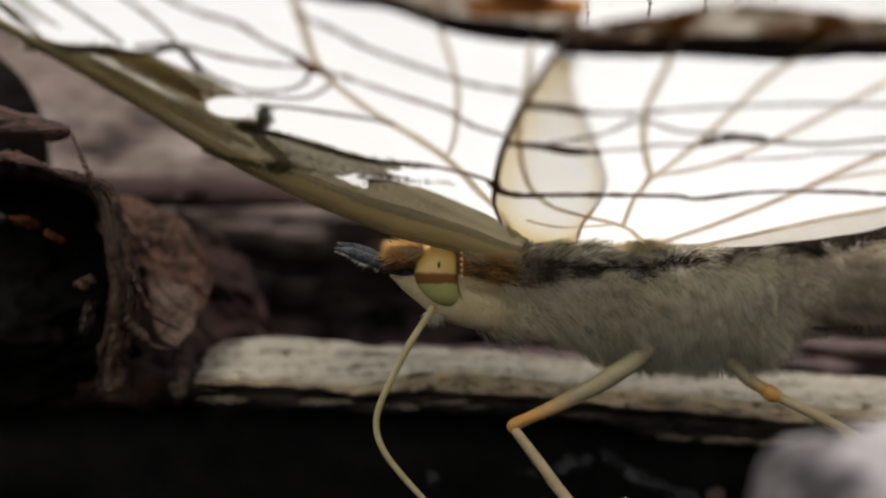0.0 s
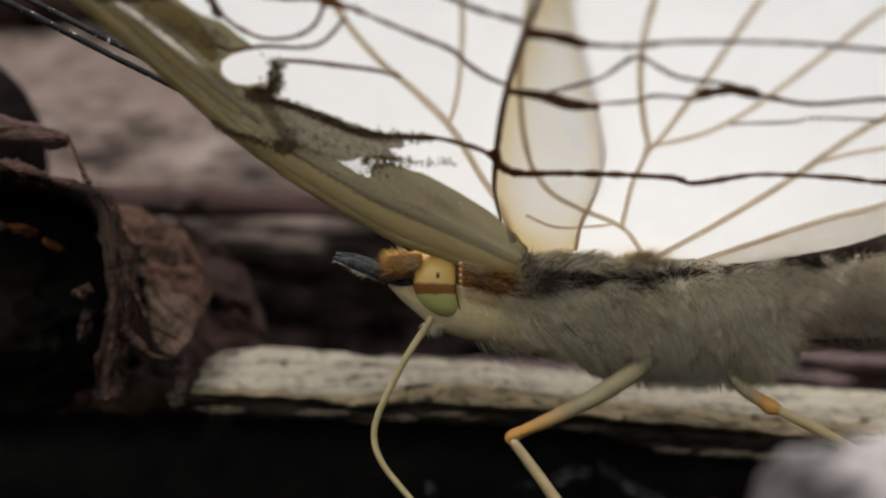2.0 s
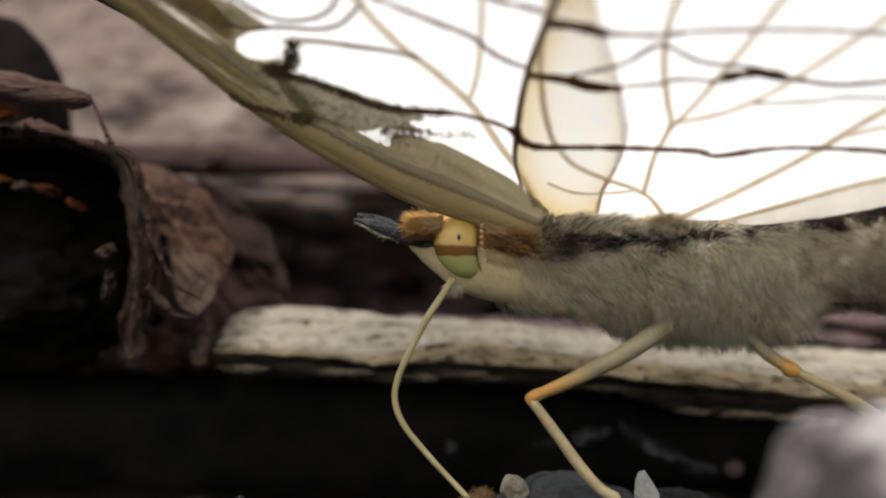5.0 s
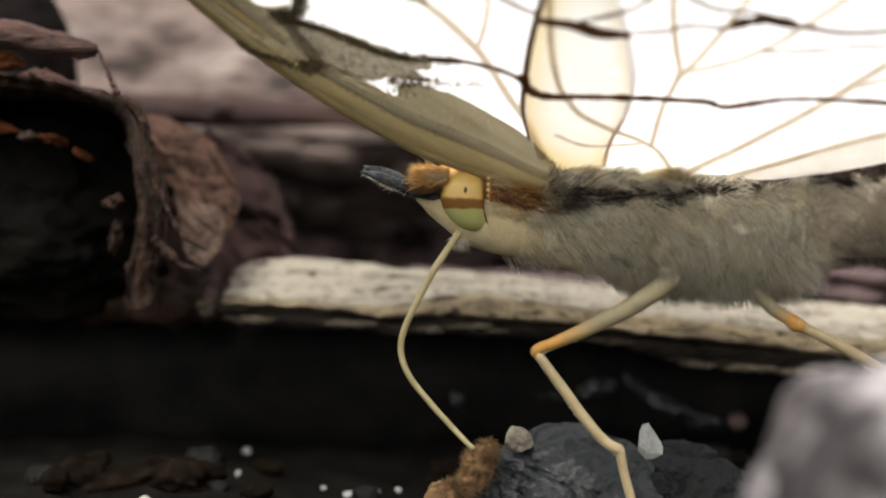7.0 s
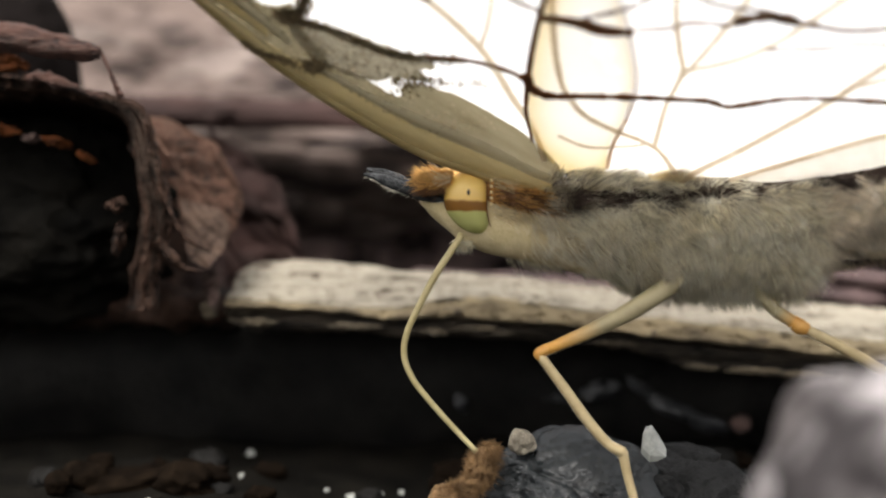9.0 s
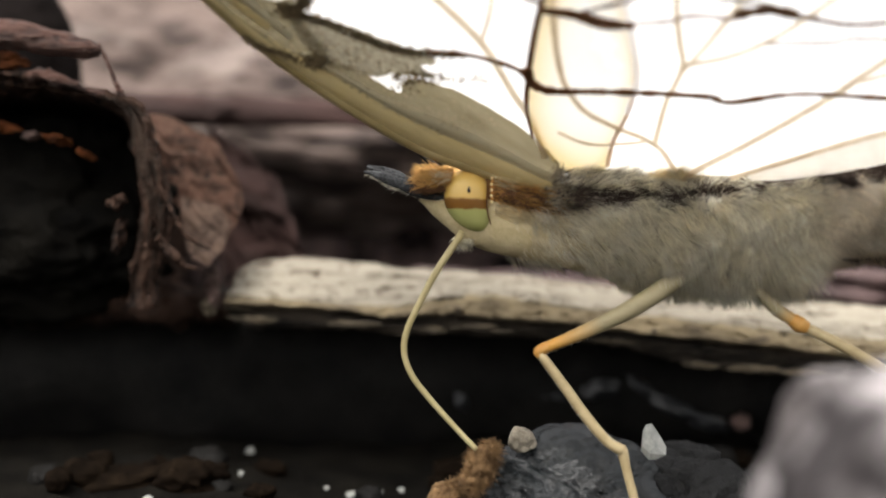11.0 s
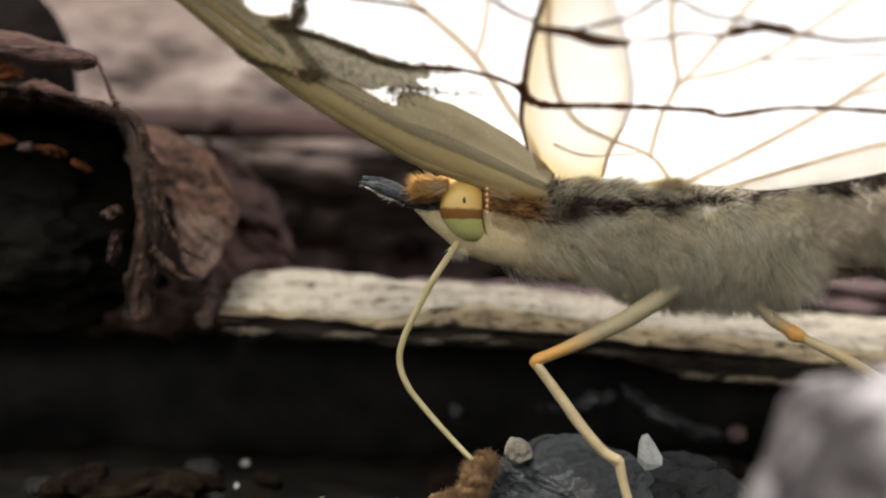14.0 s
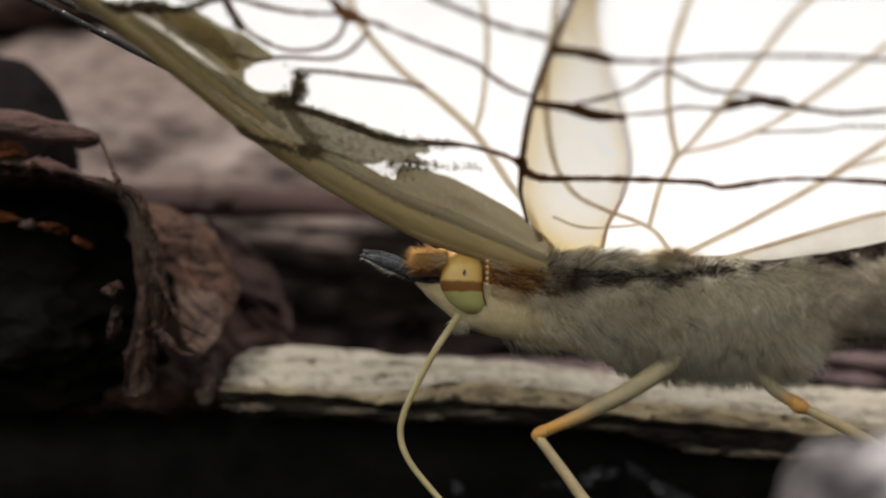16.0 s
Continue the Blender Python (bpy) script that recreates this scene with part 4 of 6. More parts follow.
simple("fallen_log", log_body((-75, 94, 2), (90, 98, -1), 20, 1.0, 0.11, 7, 160, 80, 0.88), M_LOG, "weathered mauve-brown fallen log", "log")
def fallen_branch():
    ob = thing("fallen_branch", 0, 72, -1.4, "thin weathered grey-brown branch", "branch")
    part("stem", log_body((-60, 70, 1.8), (60, 74, 0.2), 3.2, 4.0, 0.4, 4, 160, 32, 0.8), M_LOG, ob)
    for x, z, r, seed in ((-22, 2.2, 1.5, 51), (-6, 1.9, 1.1, 52), (14, 1.6, 1.3, 53), (30, 1.4, 1.2, 54)):
        part("knot", lump(x, 69.6 + 0.03 * (x + 60), z, r * 1.6, 0.9, r, seed, 0.4, 1.4, 4), M_LOG, ob)
    for k in range(12):
        x = -40 + 7 * k
        part("bark_flake", lump(x, 69.3 + 0.033 * (x + 60), 1.9 - 0.0133 * x + 1.1 * math.sin(k * 2.3), 2.6, 0.35, 0.5, 80 + k, 0.5, 1.5, 3, turn=(0, 8 * math.sin(k), 0)),
             M_LOG if k % 3 else M_LOG_RED, ob)


fallen_branch()
def red_branch():
    ob = thing("red_branch", -5, 67, 2.4, "thin reddish dead branch", "branch")
    part("stem", log_body((-50, 66, 3.4), (40, 68, 2.7), 0.8, 9.0, 0.4, 3, 90, 16, 1.0), M_LOG_RED, ob)
    for x, r, seed in ((-26, 0.7, 71), (-14, 0.6, 72), (-3, 0.7, 73), (12, 0.6, 74)):
        part("knot", lump(x, 65.6 + 0.022 * (x + 50), 3.4 - 0.0078 * (x + 50), r * 1.8, 0.5, r, seed, 0.4, 1.4, 3), M_LOG_RED, ob)


red_branch()
# added piece that darkens the log's upper left in place of a shadow
simple("log_shade", log_body((-80, 82, 18.5), (-6, 86, 20.5), 4.6, 15.0, 0.25, 5, 90, 36, 0.8), M_LOG_SHADE, "added dim branch standing in for shade on the fallen log", "branch")
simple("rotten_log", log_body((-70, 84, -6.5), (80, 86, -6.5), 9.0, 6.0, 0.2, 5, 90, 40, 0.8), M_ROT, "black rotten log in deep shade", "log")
simple("wood_chip", lump(3, 60, -5.9, 8, 3, 1.1, 5, 0.5, 1.9, 4), M_CHIP, "mauve-brown wood chip behind the ledge", "wood chip")
simple("wood_chip", lump(17, 60, -5.1, 6, 4, 0.9, 8, 0.5, 1.9, 4), M_CHIP, "red-brown wood chip behind the ledge", "wood chip")


def line_at(points, x):
    """The height of a broken line at x, smoothed at its corners."""
    def plain(v):
        for (a, p), (b, q) in zip(points, points[1:]):
            if v <= b:
                return p + (q - p) * max(0.0, (v - a) / (b - a))
        return points[-1][1]
    return (plain(x - 0.5) + 2 * plain(x) + plain(x + 0.5)) / 4


def skin(rows):
    """A sheet through rows of places in mm."""
    bm = bmesh.new()
    grid = [[bm.verts.new(mm(*p)) for p in row] for row in rows]
    for a, b in zip(grid, grid[1:]):
        for j in range(len(a) - 1):
            bm.faces.new((a[j], b[j], b[j + 1], a[j + 1]))
    bmesh.ops.recalc_face_normals(bm, faces=bm.faces)
    return bm


LEDGE_TOP = [(-10.9, -4.75), (-10.5, -4.6), (-10.1, -4.25), (-9.5, -4.02), (-7.8, -3.87), (-5.8, -3.96), (-4.1, -4.12), (-3.1, -4.28), (-0.9, -4.3), (1.6, -4.46),
             (4.1, -4.7), (6.5, -4.98), (9, -5.07), (11.5, -5.17), (13.9, -5.32), (18, -5.61), (26, -6.1), (34, -6.7)]
LEDGE_MID = [(-10.9, -5.3), (-7.9, -5.4), (-5.5, -5.56), (-3.2, -5.62), (-2.0, -5.36), (-0.8, -5.08), (1.55, -5.2), (3.9, -5.44), (6.3, -5.75), (8.6, -5.96),
             (11, -6.16), (13.3, -6.35), (17.3, -6.7), (26, -7.3), (34, -7.9)]
LEDGE_LIP = [(-10.9, -5.45), (-9, -5.52), (-6.4, -5.55), (-5, -5.72), (-3.1, -5.9), (-0.8, -5.74), (1.55, -5.91), (3.9, -6.03), (6.2, -6.3), (8.6, -6.54),
             (10.9, -6.73), (13.2, -6.95), (17.1, -7.35), (26, -8.1), (34, -8.8)]
LEDGE_LOW = [(-11.2, -6.2), (-7.9, -6.66), (-4.3, -6.62), (-0.8, -6.75), (1.6, -6.75), (6.3, -7.05), (8.6, -7.7), (13.3, -8.15), (17.3, -8.65), (26, -9.6), (34, -10.4)]


def ledge():
    ob = thing("bark_strip", 3, 52, -12.4, "bleached strip of dead bark lying on a black log", "bark")
    xs = [-10.2 + 44 * (i / 420) ** 1.25 for i in range(421)]

    def fray(k):
        return 0.35 * noise.noise(Vector((k * 0.23, 1.0, 0))) + 0.25 * noise.noise(Vector((k * 0.9, 4.0, 0)))
    rows = []
    for x in xs:                 # the bleached face that leans towards the light
        top, mid = line_at(LEDGE_TOP, x), line_at(LEDGE_MID, x)
        row = [(x, 56.0, top - 1.6), (x, 54.6, top - 0.25)]
        for k in range(37):
            s = k / 36
            y, z = 53.6 - 3.2 * s ** 1.15, top + (mid - top) * (s ** 1.35)
            n = noise.fractal(Vector((x * 0.16, y * 0.9, z * 3.0)), 0.75, 2.0, 6)
            crack = max(0.0, 0.10 - abs(noise.noise(Vector((x * 0.12, z * 2.6 + 0.02 * x, 9))))) * 9
            pit = max(0.0, noise.noise(Vector((x * 1.5, y * 1.2, z * 3.4 + 7))) - 0.3 + 0.2 * s) * (0.2 + s)
            edge = math.exp(-max(0.0, x + 10.2) / 0.6)
            push = 0.15 * n - 0.12 * crack - 0.5 * pit
            row.append((x + fray(k) * edge, y - 0.6 * push, z + 0.5 * push + 0.05 * noise.noise(Vector((x * 2.2, k * 0.1, 3)))))
        row += [(x, 50.9, mid - 0.25), (x, 52.5, mid - 0.7)]
        rows.append(row)
    part("upper_bark", skin(rows), M_LEDGE, ob, "bleached grey upper bark")
    rows = []
    for x in xs:                 # a second layer that shows below it as a pitted yellowish lip
        mid, lip = line_at(LEDGE_MID, x), line_at(LEDGE_LIP, x)
        lip += 0.10 * noise.noise(Vector((x * 0.9, 0, 2))) + 0.05 * noise.noise(Vector((x * 3.1, 0, 5)))
        row = [(x, 52.6, mid + 0.1), (x, 50.85, mid + 0.05)]
        for k in range(17):
            s = k / 16
            y, z = 50.45 - 0.8 * s ** 0.8, mid + (lip - mid) * s
            push = 0.14 * noise.fractal(Vector((x * 0.5, 2.0, z * 3.0)), 0.8, 2.0, 5) - 0.7 * max(0.0, noise.noise(Vector((x * 1.9, 5.0, z * 3.0))) - 0.2)
            row.append((x, y - push, z))
        row += [(x, 49.9, lip - 0.12), (x, 52.6, lip - 0.2)]
        rows.append(row)
    part("green_edge", skin(rows), M_LEDGE_EDGE, ob, "yellow-green pitted lower edge of the bark")
    rows = []
    for x in xs:                 # dark split layers underneath
        lip, low = line_at(LEDGE_LIP, x), line_at(LEDGE_LOW, x)
        low += 0.25 * noise.noise(Vector((x * 0.5, 0, 8))) + 0.1 * noise.noise(Vector((x * 2.3, 0, 8)))
        row = [(x, 53.2, lip - 0.05)]
        for k in range(29):
            s = k / 28
            z = lip - 0.1 + (low - lip) * s
            push = 0.55 * noise.fractal(Vector((x * 0.22, 1.0, z * 2.2 + 0.05 * x)), 0.9, 2.1, 5)
            row.append((x + 0.3 * push, 51.0 - 0.15 * math.sin(math.pi * s) - push * 0.8, z))
        row.append((x, 53.4, low - 0.1))
        rows.append(row)
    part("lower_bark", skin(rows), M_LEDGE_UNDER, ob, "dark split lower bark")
    bm = loft([(-34, 54, -5.2, -7.0, 2.0), (-20, 53.6, -4.9, -7.0, 2.2), (-13, 53.4, -5.1, -6.8, 2.4), (-10.5, 53.4, -5.6, -6.7, 1.6)], 28, 20, 0.5, 900)
    part("log_edge", bm, M_BARK, ob, "black edge of the log")
    rng = random.Random(12)
    for k, (x, y, z, w, h) in enumerate(((-9.0, 49.9, -6.2, 0.9, 0.13), (-5.0, 49.7, -6.3, 0.85, 0.12), (-4.2, 49.75, -6.26, 0.5, 0.09), (-1.5, 49.8, -6.5, 0.45, 0.11), (0.15, 49.8, -6.32, 0.8, 0.1),
                                         (1.3, 49.8, -6.5, 0.5, 0.1), (-9.7, 50.1, -5.8, 0.5, 0.1), (9.5, 49.9, -7.75, 0.6, 0.12),
                                         (11.6, 49.9, -7.85, 0.9, 0.13), (6.0, 50.0, -6.85, 0.8, 0.1), (13.6, 49.9, -8.0, 0.9, 0.12))):
        part("splinter", lump(x, y, z, w, 0.25, h, 90 + k, 0.7, 2.6, 4, turn=(0, rng.uniform(-2, 5), 0)), M_SPLINTER, ob, "tan splinter of bark")
    for k, (x, z, w, h) in enumerate(((-10.65, -4.5, 0.32, 0.45), (-10.62, -5.2, 0.25, 0.5), (-10.78, -5.65, 0.3, 0.42))):
        part("stub", lump(x, 49.6, z, w, 0.35, h, 130 + k, 0.5, 1.8, 4), M_BARK_PALE if k < 2 else M_SPLINTER, ob, "broken mauve stub at the bark's end")
    # a black body fills the shaded void below the bark, its shade in the colour
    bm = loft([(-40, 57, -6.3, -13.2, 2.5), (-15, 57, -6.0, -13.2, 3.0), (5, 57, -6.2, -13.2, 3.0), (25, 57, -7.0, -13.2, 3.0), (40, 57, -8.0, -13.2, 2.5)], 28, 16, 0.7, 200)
    part("core", bm, M_SHADE_BLACK, ob, "black filler standing in for the shade under the bark")
    for x, z, a, b, tilt, seed in ((5.6, -9.6, 1.0, 0.5, -8, 61), (7.6, -9.4, 0.8, 0.3, 35, 67), (8.9, -10.2, 1.2, 0.4, 25, 62), (10.6, -10.9, 1.3, 0.4, 18, 63), (3.9, -9.9, 0.7, 0.35, 0, 66), (-0.4, -10.2, 0.3, 0.5, -15, 68)):
        part("wet_chip", lump(x, 54.3, z, a, 0.5, b, seed, 0.4, 1.4, 4, turn=(0, tilt, 0)), M_WET, ob, "glossy wet chip of wood")
    part("wet_chip", lump(12.0, 53.6, -10.85, 0.45, 0.4, 0.4, 69, 0.4, 1.4, 4), M_BARK_PALE, ob, "small mauve chip of wood")


ledge()


# ---- the curled bark and its twig ----
def curled_bark():
    ob = thing("curled_bark", -16, 48, -12.4, "dark curled piece of bark with a hollow end", "bark")
    outer = even(arc([(-30, 0, 4.3), (-24, 0, 4.0), (-18, 0, 3.7), (-16.7, 0, 3.55), (-15.2, 0, 3.2), (-13.7, 0, 2.82), (-12.75, 0, 2.55), (-12.25, 0, 1.95), (-12.05, 0, 1.0),
                      (-11.8, 0, 0.0), (-11.55, 0, -0.9), (-11.45, 0, -1.75), (-11.55, 0, -2.6), (-11.75, 0, -3.4), (-12.0, 0, -4.3), (-12.15, 0, -5.4)], 8), 200)
    inner = even(arc([(-30, 0, 2.4), (-24, 0, 2.5), (-18, 0, 2.7), (-16.7, 0, 2.7), (-15.2, 0, 2.5), (-14.0, 0, 2.15), (-13.45, 0, 1.6), (-13.2, 0, 0.8), (-13.0, 0, -0.27),
                      (-12.95, 0, -1.35), (-13.1, 0, -2.4), (-13.3, 0, -3.3), (-13.5, 0, -4.2), (-13.6, 0, -5.4)], 8), 200)
    rows, far = [], 0.0
    for i, (p, q) in enumerate(zip(outer, inner)):
        far += (p - outer[max(i - 1, 0)]).length
        out = (p - q).normalized()
        wide = (p - q).length
        row = []
        for depth in (12, 8, 5.5, 4, 3, 2.2, 1.5, 0.9, 0.4):
            n = 0.3 * noise.fractal(Vector((far * 0.6, depth * 0.6, 1)), 0.8, 2.1, 6) + 0.16 * noise.noise(Vector((far * 3.2, depth * 1.6, 5)))
            row.append(p + out * (n - 0.3 * depth) + Vector((0, 46.0 + depth + 0.12 * abs(p.z), 0)))
        for k in range(23):
            s = k / 22
            across = s * wide
            ridge = 0.38 * noise.fractal(Vector((far * 0.35, across * 3.0, 3)), 0.8, 2.1, 6) + 0.10 * (1 - abs(2 * noise.noise(Vector((far * 0.35, across * 2.3, 8)))))
            hump = 0.45 * math.sin(math.pi * s)
            c = p.lerp(q, s) + out * (0.22 * noise.fractal(Vector((far * 1.1, s * 2, 6)), 0.8, 2.1, 5))
            row.append(c + Vector((0, 46.0 + 0.12 * abs(p.z) - hump - ridge + 1.3 * s * s, 0)))
        for depth in (0.4, 1, 2, 3.5, 6, 9, 12):
            n = 0.25 * noise.fractal(Vector((far * 0.6, depth * 0.6, 11)), 0.9, 2.0, 4)
            row.append(q - out * (n + 0.05 * depth) + Vector((0, 47.3 + depth + 0.12 * abs(p.z), 0)))
        rows.append(row)
    part("shell", skin(rows), M_BARK, ob, "rough black-brown bark shell")
    # an added black lump makes the hollow's shade
    part("hollow_shade", lump(-21.5, 51.5, -2.0, 8.6, 3.2, 4.6, 3, 0.2, 2.2, 6), M_SOIL_SHADE, ob, "black lump standing in for the shade inside the hollow")
    for x, y, z, a, b, tilt, seed, mat, label in ((-18.9, 47.6, 1.55, 0.9, 0.22, 5, 11, M_EMBER, "rust-orange rotten wood"), (-17.3, 47.4, 1.2, 0.3, 0.16, 5, 12, M_BARK_PALE, "pale fleck of rotten wood"),
                                                  (-16.3, 47.4, 1.05, 0.5, 0.2, 14, 13, M_EMBER, "rust-orange rotten wood"), (-15.2, 47.6, 0.5, 0.4, 0.14, 30, 14, M_EMBER, "rust-orange rotten wood"),
                                                  (-17.9, 46.5, 4.05, 0.8, 0.35, 10, 15, M_EMBER, "rust-orange rotten wood"), (-13.6, 46.3, -1.3, 0.35, 0.25, -30, 16, M_BARK, ""),
                                                  (-13.5, 46.3, -2.6, 0.2, 0.6, 10, 17, M_BARK, "")):
        part("rust_patch" if mat is M_EMBER else "flake", lump(x, y, z, a, 0.4, b, seed, 0.6, 1.8, 4, turn=(0, tilt, 0)), mat, ob, label)
    part("flake", loft([(-16.9, 46.0, 3.62, 3.3, 0.3), (-16.3, 45.9, 3.68, 3.2, 0.5), (-15.4, 45.9, 3.42, 2.98, 0.5), (-14.6, 46.0, 3.08, 2.82, 0.3), (-14.0, 46.0, 2.9, 2.7, 0.15)], 20, 12, 0.25, 1500),
         M_TWIG, ob, "grey flaking bark edge")
    # ragged tongues of bark that hang from the rim over the leaf
    for way, wide in ((((-11.75, 45.9, -0.7), (-11.35, 45.8, -1.65), (-11.0, 45.9, -2.37), (-10.55, 46.0, -2.75), (-10.0, 46.2, -3.05)), (0.12, 0.16, 0.14, 0.16, 0.04)),
                      (((-12.0, 46.1, -2.7), (-11.4, 46.1, -3.3), (-11.0, 46.2, -3.7), (-10.3, 46.4, -3.85)), (0.5, 0.35, 0.25, 0.06)),
                      (((-12.35, 45.6, 1.9), (-12.25, 45.5, 1.75), (-12.15, 45.5, 1.68), (-12.1, 45.5, 1.66)), (0.12, 0.1, 0.06, 0.02))):
        part("tongue", tube([mm(*p) for p in arc(way, 8)], [w * MM for w in wide], 10, 0.6, wobble=0.45), M_BARK, ob, "torn tongue of black bark")
    rng = random.Random(8)
    for k in range(40):
        a, b = rng.uniform(0.52, 0.75), rng.uniform(0.82, 0.98)
        f, front = rng.uniform(0.0, 1.0), rng.uniform(0.05, 0.25)
        line = []
        for i in range(int(a * 199), int(b * 199)):
            s = f + 0.16 * noise.noise(Vector((k * 3.1, i * 0.03, 0)))
            c = outer[i].lerp(inner[i], s)
            line.append(mm(c.x, 46.0 + 0.12 * abs(c.z) - 0.45 * math.sin(math.pi * min(max(s, 0), 1)) + 1.3 * s * s - front + 0.15 * noise.noise(Vector((k, i * 0.06, 5))), c.z))
        part("fibre", tube(line, [0.01 * MM, rng.uniform(0.025, 0.07) * MM, 0.01 * MM], 5, wobble=0.6), M_BARK_GREY if k % 3 else M_BARK, ob)


curled_bark()


def twig():
    ob = thing("dead_twig", -16, 46, 2.6, "reddish grey dead twig on the curled bark", "twig")
    stem = tube([mm(*p) for p in arc([(-26, 47, 5.2), (-22, 46.6, 5.25), (-19.3, 46.2, 5.14), (-18, 46.1, 5.02), (-16.7, 46, 4.84), (-15.8, 46, 4.66), (-14.8, 46, 4.48), (-14.15, 46, 4.38)], 10)],
                [0.55 * MM, 0.55 * MM, 0.55 * MM, 0.54 * MM, 0.52 * MM, 0.48 * MM, 0.4 * MM, 0.2 * MM], 28, 1.0)
    for v in stem.verts:         # shallow lengthwise grooves and torn edges
        p = v.co / MM
        v.co.z += MM * (0.12 * noise.fractal(Vector((p.x * 1.1, p.y * 2.5, p.z * 2.5)), 0.8, 2.1, 6))
        v.co.y += MM * 0.08 * noise.noise(Vector((p.x * 0.8, p.y * 4, p.z * 4)))
    part("stem", stem, M_TWIG, ob)
    part("spur", tube([mm(*p) for p in arc([(-14.15, 46, 4.45), (-14.02, 46, 4.3), (-13.79, 46, 3.76), (-13.54, 46, 3.17), (-13.36, 46, 2.8)], 8)],
                      [0.1 * MM, 0.06 * MM, 0.07 * MM, 0.1 * MM, 0.17 * MM], 10, wobble=0.3), M_TWIG, ob)


twig()


def sheet(left, right, rows, cols, crumple, seed, thick=0.1):
    """A crumpled thin leaf between two edges, given in mm."""
    a, b = even(arc(left, 6), rows), even(arc(right, 6), rows)
    bm, grid = bmesh.new(), []
    for p, q in zip(a, b):
        row = []
        for j in range(cols):
            s = p.lerp(q, j / (cols - 1))
            n = noise.fractal(Vector((s.x * 0.35, s.z * 0.35, seed)), 1.1, 2.0, 3)
            a, b = s.x * 0.8 - s.z * 0.6, s.x * 0.6 + s.z * 0.8
            fold = abs(noise.noise(Vector((b * 0.6, a * 0.22, seed + 9)))) + 0.4 * abs(noise.noise(Vector((b * 1.7, a * 0.6, seed + 5))))
            row.append(bm.verts.new(mm(s.x + 0.3 * crumple * n, s.y + crumple * (0.7 * n - 1.8 * fold), s.z + 0.3 * crumple * n)))
        grid.append(row)
    for u, v in zip(grid, grid[1:]):
        for j in range(cols - 1):
            bm.faces.new((u[j], u[j + 1], v[j + 1], v[j]))
    bmesh.ops.solidify(bm, geom=bm.faces, thickness=thick * MM)
    return bm


LEAF = thing("dead_leaf", -12, 51, -6.0, "crumpled mottled brown dead leaf behind the bark", "leaf")
part("blade", sheet([(-14.6, 52.5, 2.3), (-14.0, 52, 1.4), (-13.3, 51.4, -0.1), (-12.6, 50.8, -1.5), (-12.0, 50.3, -2.7), (-11.7, 49.8, -3.3)],
                    [(-13.2, 53.5, 2.4), (-12.0, 53, 1.7), (-10.7, 52.4, 0.7), (-9.75, 51.7, -0.8), (-9.7, 51, -2.0), (-10.3, 50.3, -3.3)], 110, 90, 0.55, 4), M_LEAF, LEAF)
part("blade_tip", sheet([(-12.1, 50.2, -1.1), (-11.9, 49.6, -2.0), (-11.6, 49.2, -2.9), (-11.15, 48.9, -3.55)],
                        [(-10.3, 50.6, -1.45), (-9.85, 50.0, -2.2), (-10.0, 49.4, -3.1), (-10.5, 48.9, -3.85)], 60, 50, 0.4, 2), M_TAN, LEAF, "pale tan curled tip")
for way in (((-13.6, 51.6, 1.4), (-12.4, 51.2, 0.0), (-11.5, 50.7, -1.3), (-10.9, 50.2, -2.4)), ((-12.9, 51.2, 0.7), (-11.8, 51.4, 0.5), (-10.9, 51.6, 0.2)), ((-12.1, 51.0, -0.4), (-11.2, 51.0, -0.5), (-10.3, 51.1, -0.7))):
    part("leaf_vein", tube([mm(*p) for p in arc(way, 8)], [0.09 * MM, 0.07 * MM, 0.03 * MM], 8, wobble=0.3), M_LEAF, LEAF)
simple("bark_slab", sheet([(-13.0, 59, 2.0), (-12.5, 59, -1.0), (-12.0, 58.6, -4.0), (-11.5, 58, -6.4)],
                          [(-11.0, 60, 0.6), (-9.6, 59.6, -0.8), (-8.6, 59, -2.6), (-7.8, 58.4, -6.2)], 50, 40, 0.9, 7, 0.4), M_LOG_RED, "dim reddish brown slab of bark behind the leaf", "bark")
def stump():
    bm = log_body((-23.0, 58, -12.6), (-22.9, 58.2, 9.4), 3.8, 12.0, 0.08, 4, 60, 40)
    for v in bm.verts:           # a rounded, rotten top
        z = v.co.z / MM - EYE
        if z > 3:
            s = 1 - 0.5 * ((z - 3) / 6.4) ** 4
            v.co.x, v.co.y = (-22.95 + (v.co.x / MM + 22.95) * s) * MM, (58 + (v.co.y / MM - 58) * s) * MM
    simple("stump", bm, M_STUMP, "grey-brown stump with shade put into its dark colour", "stump")


stump()

